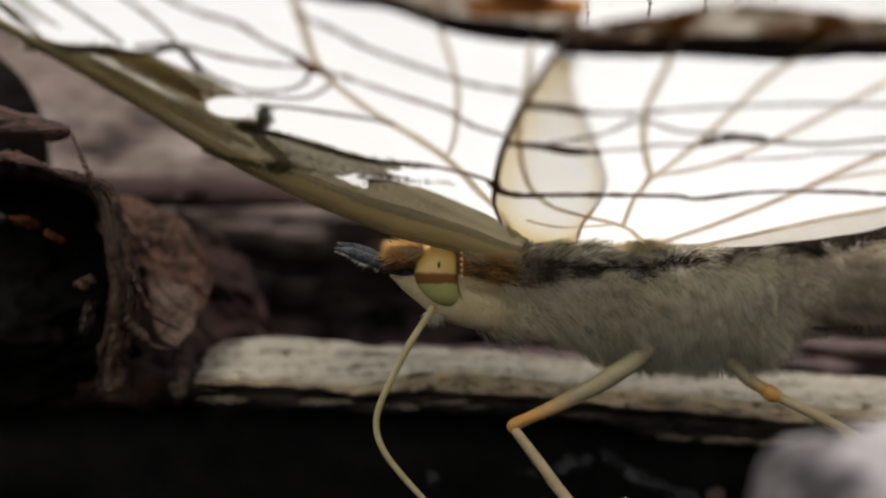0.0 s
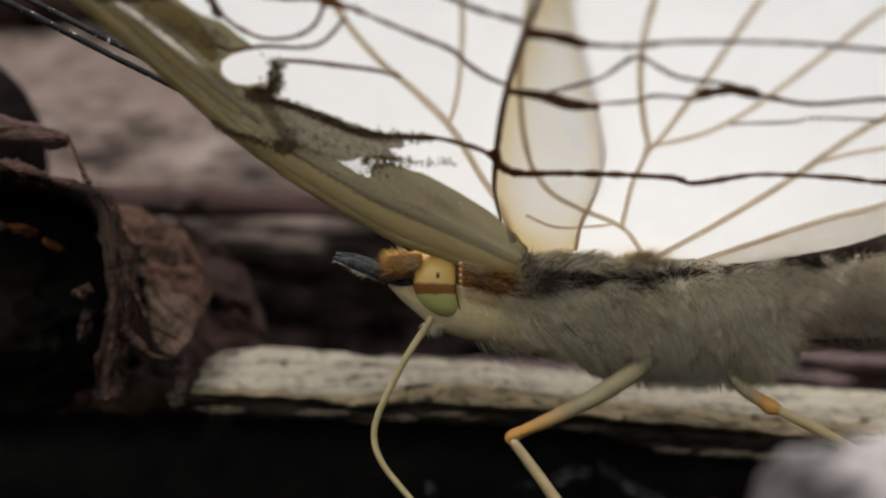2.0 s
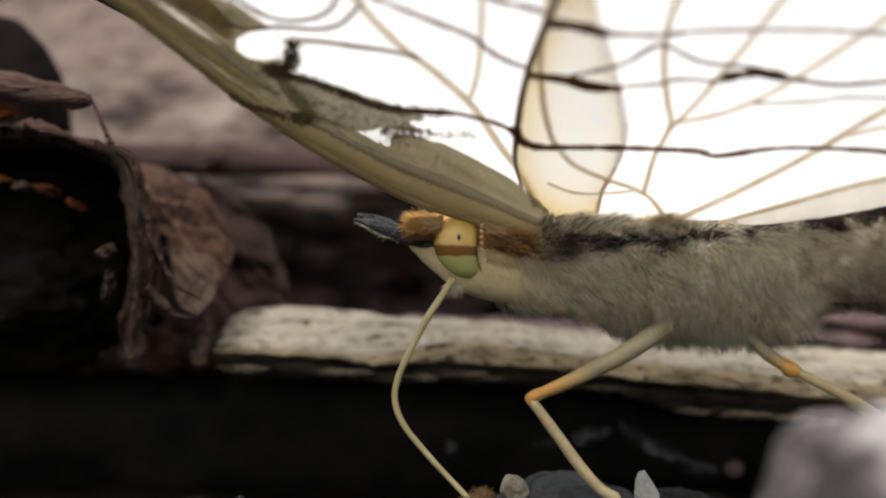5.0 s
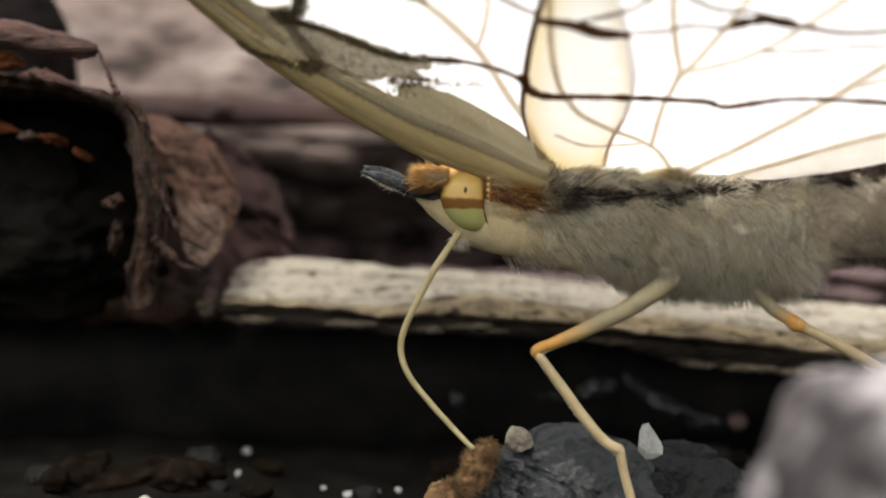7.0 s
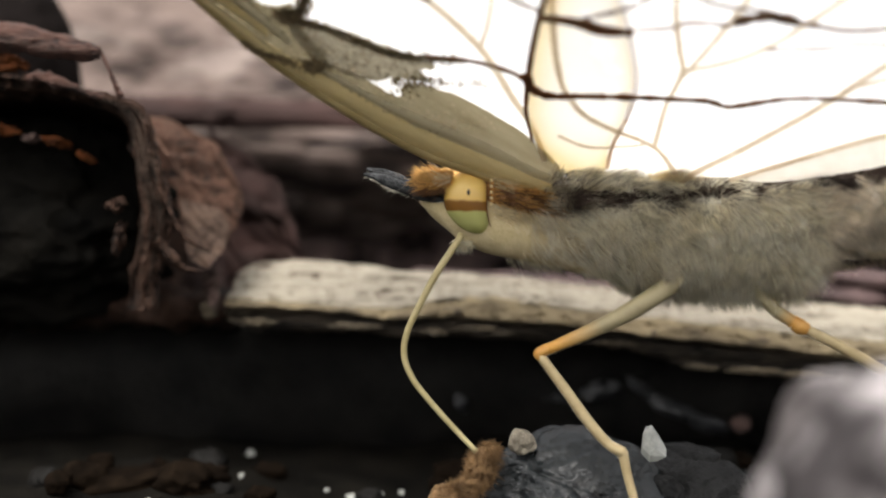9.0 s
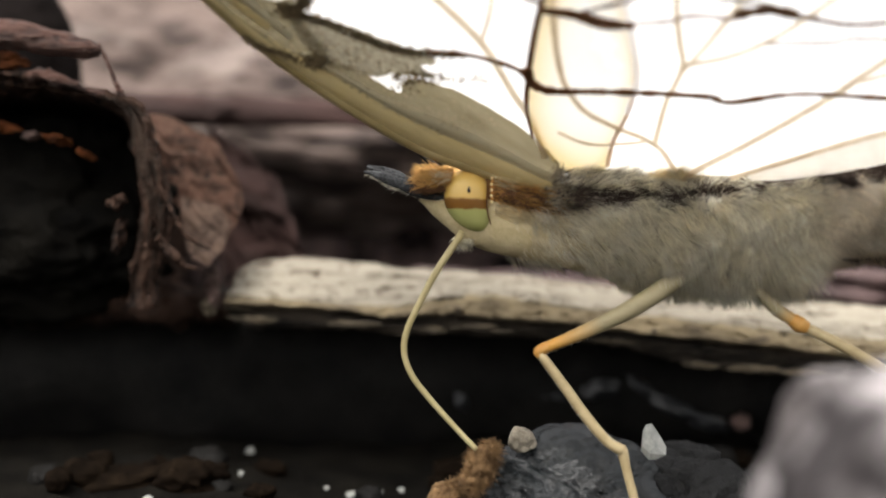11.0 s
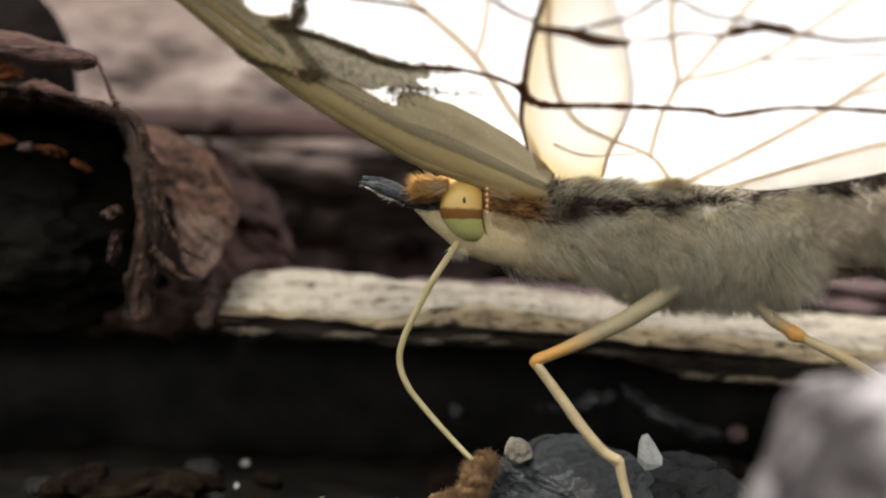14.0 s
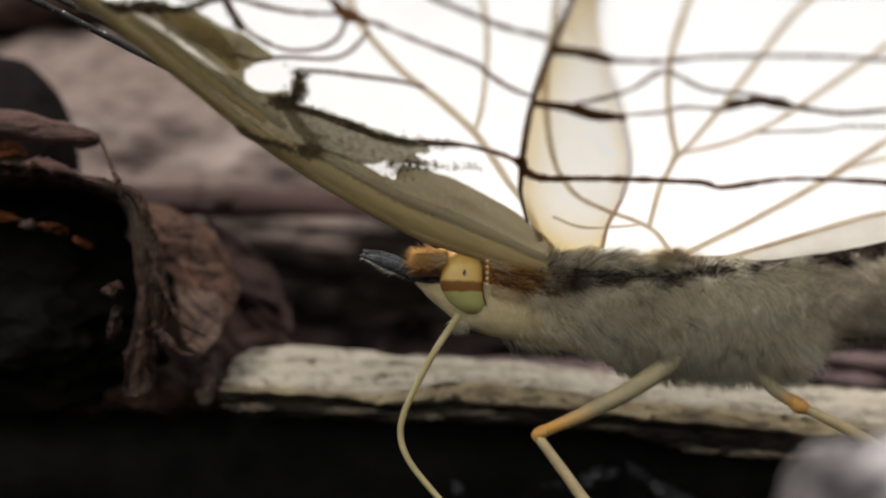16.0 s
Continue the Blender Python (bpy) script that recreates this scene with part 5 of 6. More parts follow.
# ---- stones and crumbs on the ground ----
def boulder(x, y, z, rx, ry, rz, seed, rough=0.14, cracks=0.09):
    """A broken stone: flat facets at several scales, parted by deep cracks."""
    bm = bmesh.new()
    bmesh.ops.create_icosphere(bm, subdivisions=6, radius=1)
    off = Vector((seed * 7.3, seed * 3.1, seed * 1.7))
    rng = random.Random(seed)
    cuts = []
    for _ in range(26):
        way = Vector((rng.gauss(0, 1), rng.gauss(0, 1), rng.gauss(0, 1))).normalized()
        cuts.append((way, rng.uniform(0.84, 0.97)))
    for v in bm.verts:
        p = v.co.copy()
        for way, reach in cuts:
            over = p.dot(way) - reach
            if over > 0:
                p -= way * over * 0.85
        n = rough * noise.fractal(p * 1.2 + off, 1.1, 2.1, 3)
        gap = abs(noise.noise(p * 1.7 + off * 2))
        n -= cracks * math.exp(-(gap / 0.05) ** 2) + 0.35 * cracks * math.exp(-(abs(noise.noise(p * 3.1 + off)) / 0.035) ** 2)
        n += 0.016 * noise.noise(p * 9 + off) + 0.014 * noise.noise(p * 20 + off)
        v.co = p * (1 + n)
    bm.transform(Matrix.Translation(mm(x, y, z)) @ Matrix.Diagonal((rx * MM, ry * MM, rz * MM, 1)))
    return bm


def near_stone():
    """A blunt, square-shouldered pale stone with a dark hollow in its side."""
    bm = bmesh.new()
    bmesh.ops.create_icosphere(bm, subdivisions=6, radius=1)
    for v in bm.verts:
        p = v.co.copy()
        p = Vector([math.copysign(abs(c) ** 0.55, c) for c in p])
        n = 0.09 * noise.fractal(p * 1.6 + Vector((4.2, 1.3, 7.7)), 0.9, 2.0, 5)
        n -= 0.2 * math.exp(-((p - Vector((-0.70, -0.85, 0.66))).length / 0.16) ** 2)
        n -= 0.16 * math.exp(-((p - Vector((-0.5, -0.9, 0.4))).length / 0.2) ** 2)
        v.co = p * (1 + n)
    bm.transform(Matrix.Translation(mm(9.4, 23.4, -8.6)) @ pose(0, 0, 0, 0, 6, 0) @ Matrix.Diagonal((3.9 * MM, 2.5 * MM, 5.1 * MM, 1)))
    return bm


simple("black_stone", boulder(3.5, 42.1, -11.85, 4.1, 2.9, 3.05, 2), M_ROCK, "wet blue-black stone under the butterfly's foot", "stone")
simple("black_stone", boulder(7.6, 42.7, -12.1, 2.7, 2.5, 2.6, 5, 0.2, 0.12), M_ROCK_DULL, "dull crumbling black stone beside the wet one", "stone")
simple("pale_stone", near_stone(), M_STONE, "pale mottled stone close to the lens", "stone")


def quartz():
    bm = bmesh.new()
    for z, r, dx, turn in ((-9.32, 0.22, 0.0, 0.2), (-9.1, 0.46, 0.05, 0.5), (-8.85, 0.42, 0.02, 0.9), (-8.5, 0.27, -0.1, 0.3), (-8.2, 0.11, -0.16, 0.6)):
        for k in range(5):
            a = turn + k * 2 * math.pi / 5
            bm.verts.new(mm(6.12 + dx + r * math.cos(a), 40.0 + 0.7 * r * math.sin(a), z + 0.05 * math.sin(3 * a)))
    out = bmesh.ops.convex_hull(bm, input=bm.verts)
    bmesh.ops.delete(bm, geom=[g for g in out["geom_interior"] if isinstance(g, bmesh.types.BMVert)], context="VERTS")
    return bm


simple("quartz_grain", quartz(), M_GRAIN, "clear whitish quartz grain on the black stone", "grain", smooth=False)


def fuzzy_crumb(x, y, z, r, seed):
    ob = thing("crumb", x, y, z - r * 1.3, "fuzzy ochre crumb at the proboscis tip", "crumb")
    part("core", lump(x, y, z, r, r * 0.9, r * 1.3, seed, 0.45, 1.2, 4), M_CRUMB, ob)
    rng = random.Random(seed)
    part("clot", lump(x - 0.3, y, z - 0.55, r * 0.8, r * 0.7, r * 0.8, seed + 1, 0.5, 1.4, 3), M_CRUMB, ob)
    part("clot", lump(x + 0.25, y + 0.1, z + 0.45, r * 0.6, r * 0.6, r * 0.7, seed + 2, 0.5, 1.4, 3), M_CRUMB, ob)
    roots = []
    for k in range(1500):
        v = Vector((rng.gauss(0, 1), rng.gauss(0, 1), rng.gauss(0, 1))).normalized()
        cx, cz, f = ((x, z, 1.0), (x - 0.3, z - 0.55, 0.75), (x + 0.25, z + 0.45, 0.6))[k % 3]
        roots.append((mm(cx + v.x * r * 0.95 * f, y + v.y * r * 0.85 * f, cz + v.z * r * 1.2 * f), v))
    tagged(part("fuzz", hairs(roots, 0.3, 0.014, seed, 0.7), M_CRUMB, ob), kind="stuff")


fuzzy_crumb(0.45, 39.9, -9.65, 0.52, 9)
fuzzy_crumb(-0.7, 40.4, -11.2, 0.6, 19)
simple("crumb", lump(1.8, 40.7, -8.95, 0.46, 0.4, 0.42, 10, 0.25, 1.2, 4), M_CRUMB_PALE, "beige crumb on the black stone", "crumb")


for x, y, r, seed in ((6.4, 47, 1.1, 21), (9.8, 46.5, 0.9, 22)):
    simple("dark_stone", lump(x, y, -11.9, r * 1.5, r, r, seed, 0.25, 1.3, 4), M_ROCK, "glossy black stone in the shade of the ledge", "stone", "black stones")


def litter():
    rng = random.Random(3)
    kinds = ((M_CRUMB, "crumb", "ochre crumb of rotten wood", "crumbs on the soil"), (M_CRUMB_PALE, "crumb", "beige crumb of rotten wood", "crumbs on the soil"),
             (M_GRAIN, "quartz_grain", "whitish quartz grain on the soil", "grains on the soil"), (M_SHADE_BLACK, "dark_stone", "small black stone on the soil", "black stones"),
             (M_DULL, "crumb", "dark brown crumb of rotten wood", "crumbs on the soil"))
    for k in range(56):
        x, y = rng.uniform(-24, 16), rng.uniform(42.5, 51)
        if abs(x - 5) < 6 and y < 47:
            continue
        mat, name, label, group = kinds[(4, 4, 3, 3, 4, 2, 3, 4, 0, 3)[k % 10]]
        r = rng.uniform(0.15, 0.38) if mat in (M_GRAIN, M_CRUMB_PALE) else rng.uniform(0.25, 0.8)
        h = ground_height(x, y) - EYE
        simple(name, lump(x, y, h + r * 0.35, r * rng.uniform(0.8, 1.5), r, r * 0.8, k, 0.3, 1.5, 3), mat, label, "grain" if mat is M_GRAIN else "stone" if mat is M_SHADE_BLACK else "crumb", group)
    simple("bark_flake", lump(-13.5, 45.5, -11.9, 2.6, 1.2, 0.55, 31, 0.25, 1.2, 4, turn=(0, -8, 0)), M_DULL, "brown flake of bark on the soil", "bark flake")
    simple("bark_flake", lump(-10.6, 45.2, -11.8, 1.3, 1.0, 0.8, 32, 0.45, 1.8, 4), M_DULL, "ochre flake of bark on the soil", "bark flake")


litter()
for x, y, r, seed in ((-9.6, 52.5, 0.3, 5), (-9.0, 47.4, 0.2, 6), (-4.6, 46.9, 0.3, 7), (-3.4, 46.4, 0.22, 8), (-2.6, 46.9, 0.2, 9), (-1.2, 46.5, 0.18, 10), (-5.6, 47.4, 0.16, 11)):
    simple("quartz_grain", shard(x, y, ground_height(x, y) - EYE + r * 0.6, (r * 0.75, r * 0.6, r * 0.65), seed), M_GRAIN, "whitish quartz grain on the soil", "grain", "grains on the soil", smooth=False)


# ---- the butterfly ----
def butterfly():
    ob = thing("butterfly", 5.4, 39.2, -10.4, "pale butterfly with brown-lined translucent wings standing on a stone", "butterfly")
    part("thorax", loft([(1.2, 40.6, -0.9, -1.9, 0.4), (2.2, 40.6, -0.55, -2.5, 0.95), (3.4, 40.65, -0.3, -2.85, 1.3), (4.94, 40.7, -0.1, -3.15, 1.5),
                         (6.8, 40.7, -0.05, -3.4, 1.6), (8.65, 40.7, -0.1, -3.45, 1.6), (10.1, 39.95, 0.1, -3.15, 1.4), (11.1, 39.5, 0.28, -2.7, 1.3),
                         (12.4, 39.1, 0.42, -2.4, 1.2), (13.4, 38.95, 0.2, -1.9, 0.9)], 32, 6, 0.06, 900), M_BODY, ob, "grey furry thorax")
    part("abdomen", loft([(10.4, 39.75, -0.1, -2.45, 1.0), (11.2, 39.45, 0.3, -2.55, 1.3), (12.4, 39.1, 0.48, -2.42, 1.3), (14.6, 38.88, 0.86, -2.3, 1.3),
                          (18, 38.45, 1.1, -2.0, 1.3), (22, 37.95, 1.1, -1.4, 1.0), (25, 37.55, 0.6, -0.6, 0.4)], 32, 6, 0.05, 900), M_ABDOMEN, ob, "grey abdomen with a dark back")
    part("head", loft([(-1.75, 40.4, -0.72, -0.95, 0.12), (-1.2, 40.4, -0.6, -1.5, 0.45), (-0.6, 40.4, -0.4, -1.98, 0.75), (0.0, 40.45, -0.25, -2.35, 0.8),
                       (0.8, 40.45, -0.4, -2.62, 0.95), (1.8, 40.5, -0.6, -2.82, 1.12), (3.0, 40.6, -0.7, -3.08, 1.22), (4.2, 40.65, -0.9, -3.2, 1.3), (5.2, 40.65, -1.2, -2.9, 1.0)],
                      32, 8, 0.05, 1400), M_FACE, ob, "cream scaled head and cheek")
    bm = bmesh.new()
    bmesh.ops.create_uvsphere(bm, u_segments=48, v_segments=32, radius=1)
    for v in bm.verts:
        v.co.x += 0.45 * max(0.0, -v.co.z) ** 1.5
        v.co.x = min(v.co.x, 0.84 + 0.34 * max(0.0, -v.co.z - 0.25))
    bm.transform(Matrix.Translation(mm(-0.18, 39.72, -0.84)) @ Matrix.Diagonal((0.76 * MM, 0.6 * MM, 1.03 * MM, 1)))
    eye = part("eye", bm, M_EYE, ob, "glossy amber and green banded eye", centre=mm(-0.18, 39.72, -0.84))
    part("eye_spot", lump(-0.13, 39.15, -0.52, 0.055, 0.03, 0.11, 1, 0.1), M_DARK_EYE, eye, "small dark spot")
    ring = [mm(0.46 + 0.3 * max(0.0, -z - 1.1) ** 1.2, y, z) for y, z in ((39.62, 0.0), (39.45, -0.2), (39.38, -0.45), (39.35, -0.75), (39.36, -1.0), (39.4, -1.25), (39.47, -1.45), (39.6, -1.66))]
    part("eye_rim", tube(ring, [0.015 * MM, 0.028 * MM, 0.02 * MM], 6, up=(1, 0, 0)), M_BROWN, eye, "thin dark rim behind the eye")
    rng = random.Random(5)
    for y, up in ((39.95, 0.0), (41.0, 0.16)):
        palp = part("palp", tube([mm(*p) for p in arc([(-0.75, y, -0.82 + up), (-1.4, y, -0.72 + up), (-1.95, y, -0.57 + up), (-2.5, y, -0.32 + up), (-3.05, y, -0.11 + up), (-3.58, y, 0.02 + up)], 8)],
                                 [0.1 * MM, 0.16 * MM, 0.2 * MM, 0.23 * MM, 0.18 * MM, 0.06 * MM], 16, 0.9, wobble=0.12), M_PALP, ob, "slate black pointed palp")
        dark, fringe = [], []
        for _ in range(1300):
            s = rng.uniform(0, 1)
            x, z = -0.75 - 2.7 * s, -0.82 + up + 0.84 * s ** 1.35
            t = rng.uniform(0, 2 * math.pi)
            r = 0.02 + 0.17 * math.sin(math.pi * s ** 1.5)
            p = mm(x, y + r * math.cos(t), z + r * math.sin(t))
            (fringe if math.sin(t) < -0.75 else dark).append((p, Vector((-1.3, 0.5 * math.cos(t), 0.5 * math.sin(t) + 0.3))))
        tagged(part("palp_hair", hairs(dark, 0.14, 0.011, 8, 0.15), M_PALP, palp, "short dark hair"), kind="stuff")
        tagged(part("palp_hair", hairs(fringe, 0.22, 0.012, 9, 0.25), M_FUR, palp, "short pale hair"), kind="stuff")
    for name, mat, label, count, far, xs, ys, zs in (
            ("crest", M_ORANGE_FUR, "orange-brown hair tuft on the head", 1500, 0.6, (-1.6, -0.6), (39.3, 40.4), (-0.38, 0.12)),
            ("crest", M_BROWN, "dark brown hairs under the tuft", 900, 0.5, (-1.6, -0.85), (39.4, 40.2), (-0.62, -0.3)),
            ("brow", M_FUR_CREAM, "cream brow hairs before the eye", 120, 0.42, (-1.15, -0.7), (39.25, 39.5), (-0.28, 0.02))):
        tuft = []
        for _ in range(count):
            x = rng.uniform(*xs)
            tuft.append((mm(x, rng.uniform(*ys), rng.uniform(*zs) + 0.12 * (x + 1.2)), Vector((-1.0, -0.2, rng.uniform(-0.1, 0.45)))))
        tagged(part(name, hairs(tuft, far, 0.013, 6 + count, 0.22, 0.2, 0.8), mat, ob, label), kind="stuff")
    part("crown", lump(-0.75, 40.2, -0.1, 0.7, 0.55, 0.4, 14, 0.2), M_ORANGE_FUR, ob, "orange crown")
    chin = [(mm(rng.gauss(-0.25, 0.12), rng.uniform(39.7, 40.4), rng.gauss(-2.2, 0.06)), Vector((0.2, -0.3, -1.0))) for _ in range(260)]
    tagged(part("chin_tuft", hairs(chin, 0.3, 0.014, 17, 0.4), M_FUR, ob, "small white tuft at the mouth"), kind="stuff")
    part("collar", loft([(0.45, 39.85, 0.0, -0.85, 0.25), (1.1, 39.8, -0.1, -0.95, 0.38), (1.9, 39.75, -0.4, -1.08, 0.38), (2.7, 39.7, -0.7, -1.25, 0.25), (3.1, 39.75, -0.9, -1.15, 0.1)],
                        20, 8, 0.12, 2500), M_COLLAR, ob, "orange and brown mottled collar")
    part("collar_stripe", lump(1.15, 39.42, -0.62, 0.4, 0.12, 0.17, 16, 0.35), M_BROWN, ob, "dark brown stripe behind the eye")
    for mat, label, count, xs, zs in ((M_ORANGE_FUR, "orange collar hairs", 420, (0.7, 2.9), (-0.9, -0.15)), (M_BROWN, "dark brown collar hairs", 620, (0.8, 3.0), (-0.85, -0.35)),
                                      (M_FUR_CREAM, "cream collar hairs", 130, (0.62, 1.2), (-0.35, -0.05)), (M_FUR_CREAM, "cream hairs below the collar", 500, (0.7, 3.4), (-1.35, -0.95))):
        tuft = []
        for _ in range(count):
            x = rng.uniform(*xs)
            tuft.append((mm(x, rng.uniform(39.35, 39.5), rng.uniform(*zs) - 0.2 * (x - 0.8)), Vector((1.0, -0.3, -0.15))))
        tagged(part("collar_hair", hairs(tuft, 0.4, 0.013, count, 0.2, 0.2, 0.8), mat, ob, label), kind="stuff")
    for k in range(9):
        part("eye_bead", lump(0.6 + 0.03 * (k % 2), 39.33 + 0.005 * k, -0.12 - 0.095 * k, 0.055, 0.05, 0.05, 40 + k, 0.1, 1.0, 2), M_KNEE if k % 2 else M_FUR_CREAM, ob, "tiny bead behind the eye")
    part("antenna", tube([mm(*p) for p in arc([(-0.9, 40.2, 0.2), (-4.0, 40.5, 3.0), (-8.0, 40.9, 5.65), (-11.5, 41.2, 7.45), (-15.5, 41.6, 9.45), (-19, 42.0, 10.9)], 8)],
                         [0.11 * MM, 0.10 * MM, 0.10 * MM, 0.12 * MM, 0.18 * MM], 10), M_ANTENNA, ob, "thin dark antenna with tiny white scales")
    part("antenna", tube([mm(*p) for p in arc([(-0.9, 40.9, -0.1), (-4.0, 41.2, 2.6), (-8.0, 41.5, 5.2), (-11.5, 41.8, 7.0), (-15.5, 42.2, 9.0), (-19, 42.6, 10.4)], 8)],
                         [0.12 * MM, 0.11 * MM, 0.11 * MM, 0.13 * MM, 0.2 * MM], 10), M_ANTENNA, ob, "thin dark antenna with tiny white scales")
    part("proboscis", tube([mm(*p) for p in arc([(-0.35, 39.6, -1.9), (-0.45, 39.5, -2.1), (-1.08, 39.4, -3.08), (-1.62, 39.4, -4.11), (-2.07, 39.4, -5.13), (-2.15, 39.4, -5.88),
                                                 (-1.87, 39.4, -6.62), (-1.3, 39.4, -7.35), (-0.55, 39.4, -8.18), (0.25, 39.4, -9.0)], 8)],
                           [0.12 * MM, 0.112 * MM, 0.102 * MM, 0.1 * MM, 0.09 * MM], 10), M_STRAW, ob, "thin straw-yellow proboscis reaching down")
    for side_y, name in ((39.2, "leg"),):
        d = side_y - 39.2
        leg = part(name, tube([mm(*p) for p in arc([(7.6, side_y + 1.0, -2.4), (6.6, side_y + 0.3, -3.3), (5.25, side_y, -4.2), (3.85, side_y, -4.95), (2.5, side_y, -5.55)], 8)],
                              [0.3 * MM, 0.32 * MM, 0.3 * MM, 0.24 * MM, 0.17 * MM], 12), M_FEMUR, ob, "pale jointed foreleg planted on the stone",
                   centre=mm(2.3, side_y, -5.7))
        part("knee", tube([mm(*p) for p in arc([(2.75, side_y, -5.42), (2.45, side_y, -5.56), (2.22, side_y, -5.7), (2.3, side_y, -5.86)], 6)],
                          [0.12 * MM, 0.19 * MM, 0.17 * MM, 0.13 * MM], 12), M_KNEE, leg, "orange knee")
        part("shin", tube([mm(*p) for p in arc([(2.26, side_y, -5.75), (3.1, side_y, -6.86), (3.85, side_y, -7.87), (4.51, side_y, -8.6), (5.02, side_y, -8.9)], 6)],
                          [0.15 * MM, 0.17 * MM, 0.18 * MM, 0.17 * MM, 0.19 * MM], 12), M_LEG, leg, "straw-coloured shin")
        part("foot", tube([mm(*p) for p in arc([(5.0, side_y, -8.85), (5.17, side_y, -9.6), (5.4, side_y, -10.4), (5.62, side_y + 0.02, -11.2), (5.8, side_y + 0.15, -11.8)], 6)],
                          [0.17 * MM, 0.15 * MM, 0.15 * MM, 0.13 * MM, 0.1 * MM], 12), M_LEG, leg)
    leg = part("leg", tube([mm(*p) for p in arc([(9.1, 40.2, -2.4), (9.3, 39.5, -3.4), (9.75, 39.3, -4.1), (10.5, 39.3, -4.62)], 8)],
                           [0.3 * MM, 0.26 * MM, 0.22 * MM, 0.2 * MM], 12), M_FEMUR_SHORT, ob, "pale jointed middle leg", centre=mm(10.6, 39.3, -4.68))
    part("knee", tube([mm(*p) for p in arc([(10.35, 39.3, -4.5), (10.6, 39.28, -4.68), (10.85, 39.26, -4.78)], 6)], [0.22 * MM, 0.27 * MM, 0.2 * MM], 12),
         M_KNEE, leg, "orange knee")
    part("shin", tube([mm(*p) for p in arc([(10.7, 39.3, -4.72), (11.8, 39.2, -5.25), (13.43, 39.2, -6.14), (16.5, 39.2, -8.0), (19, 39.3, -10.5), (20.5, 39.4, -12.3)], 6)],
                      [0.17 * MM, 0.18 * MM, 0.15 * MM, 0.1 * MM], 12), M_LEG, leg, "straw-coloured shin")
    for way, count in ((((6.6, 39.4, -3.35), (5.25, 39.15, -4.25), (3.85, 39.15, -5.0), (2.5, 39.15, -5.6)), 520), (((2.3, 39.15, -5.8), (3.1, 39.1, -6.86), (3.85, 39.1, -7.87), (4.9, 39.1, -8.85)), 260),
                       (((9.3, 39.35, -3.4), (9.75, 39.15, -4.1), (10.5, 39.15, -4.6)), 220), (((10.9, 39.15, -4.8), (13.4, 39.05, -6.15), (16.5, 39.05, -8.0)), 240)):
        line = even(arc(way, 8), 60)
        tuft = []
        for _ in range(count):
            p = line[rng.randrange(60)]
            low = rng.choice((-1, -1, 1))
            tuft.append((mm(p.x, p.y + rng.uniform(0, 0.1), p.z + low * rng.uniform(0.1, 0.17)), Vector((-0.7, -0.3, 0.55 * low))))
        tagged(part("leg_bristles", hairs(tuft, 0.13, 0.007, count, 0.25, 0.1, 0.3), M_FUR, ob, "short pale bristles along the leg"), kind="stuff")
    return ob


def lean(x):
    """How far the rear of the body swings towards the wings' hinge line, in mm."""
    s = min(max((x - 7) / 5.5, 0), 1)
    return -(0.26 + 0.1253 * (x - 2.53)) * s * s * (3 - 2 * s)


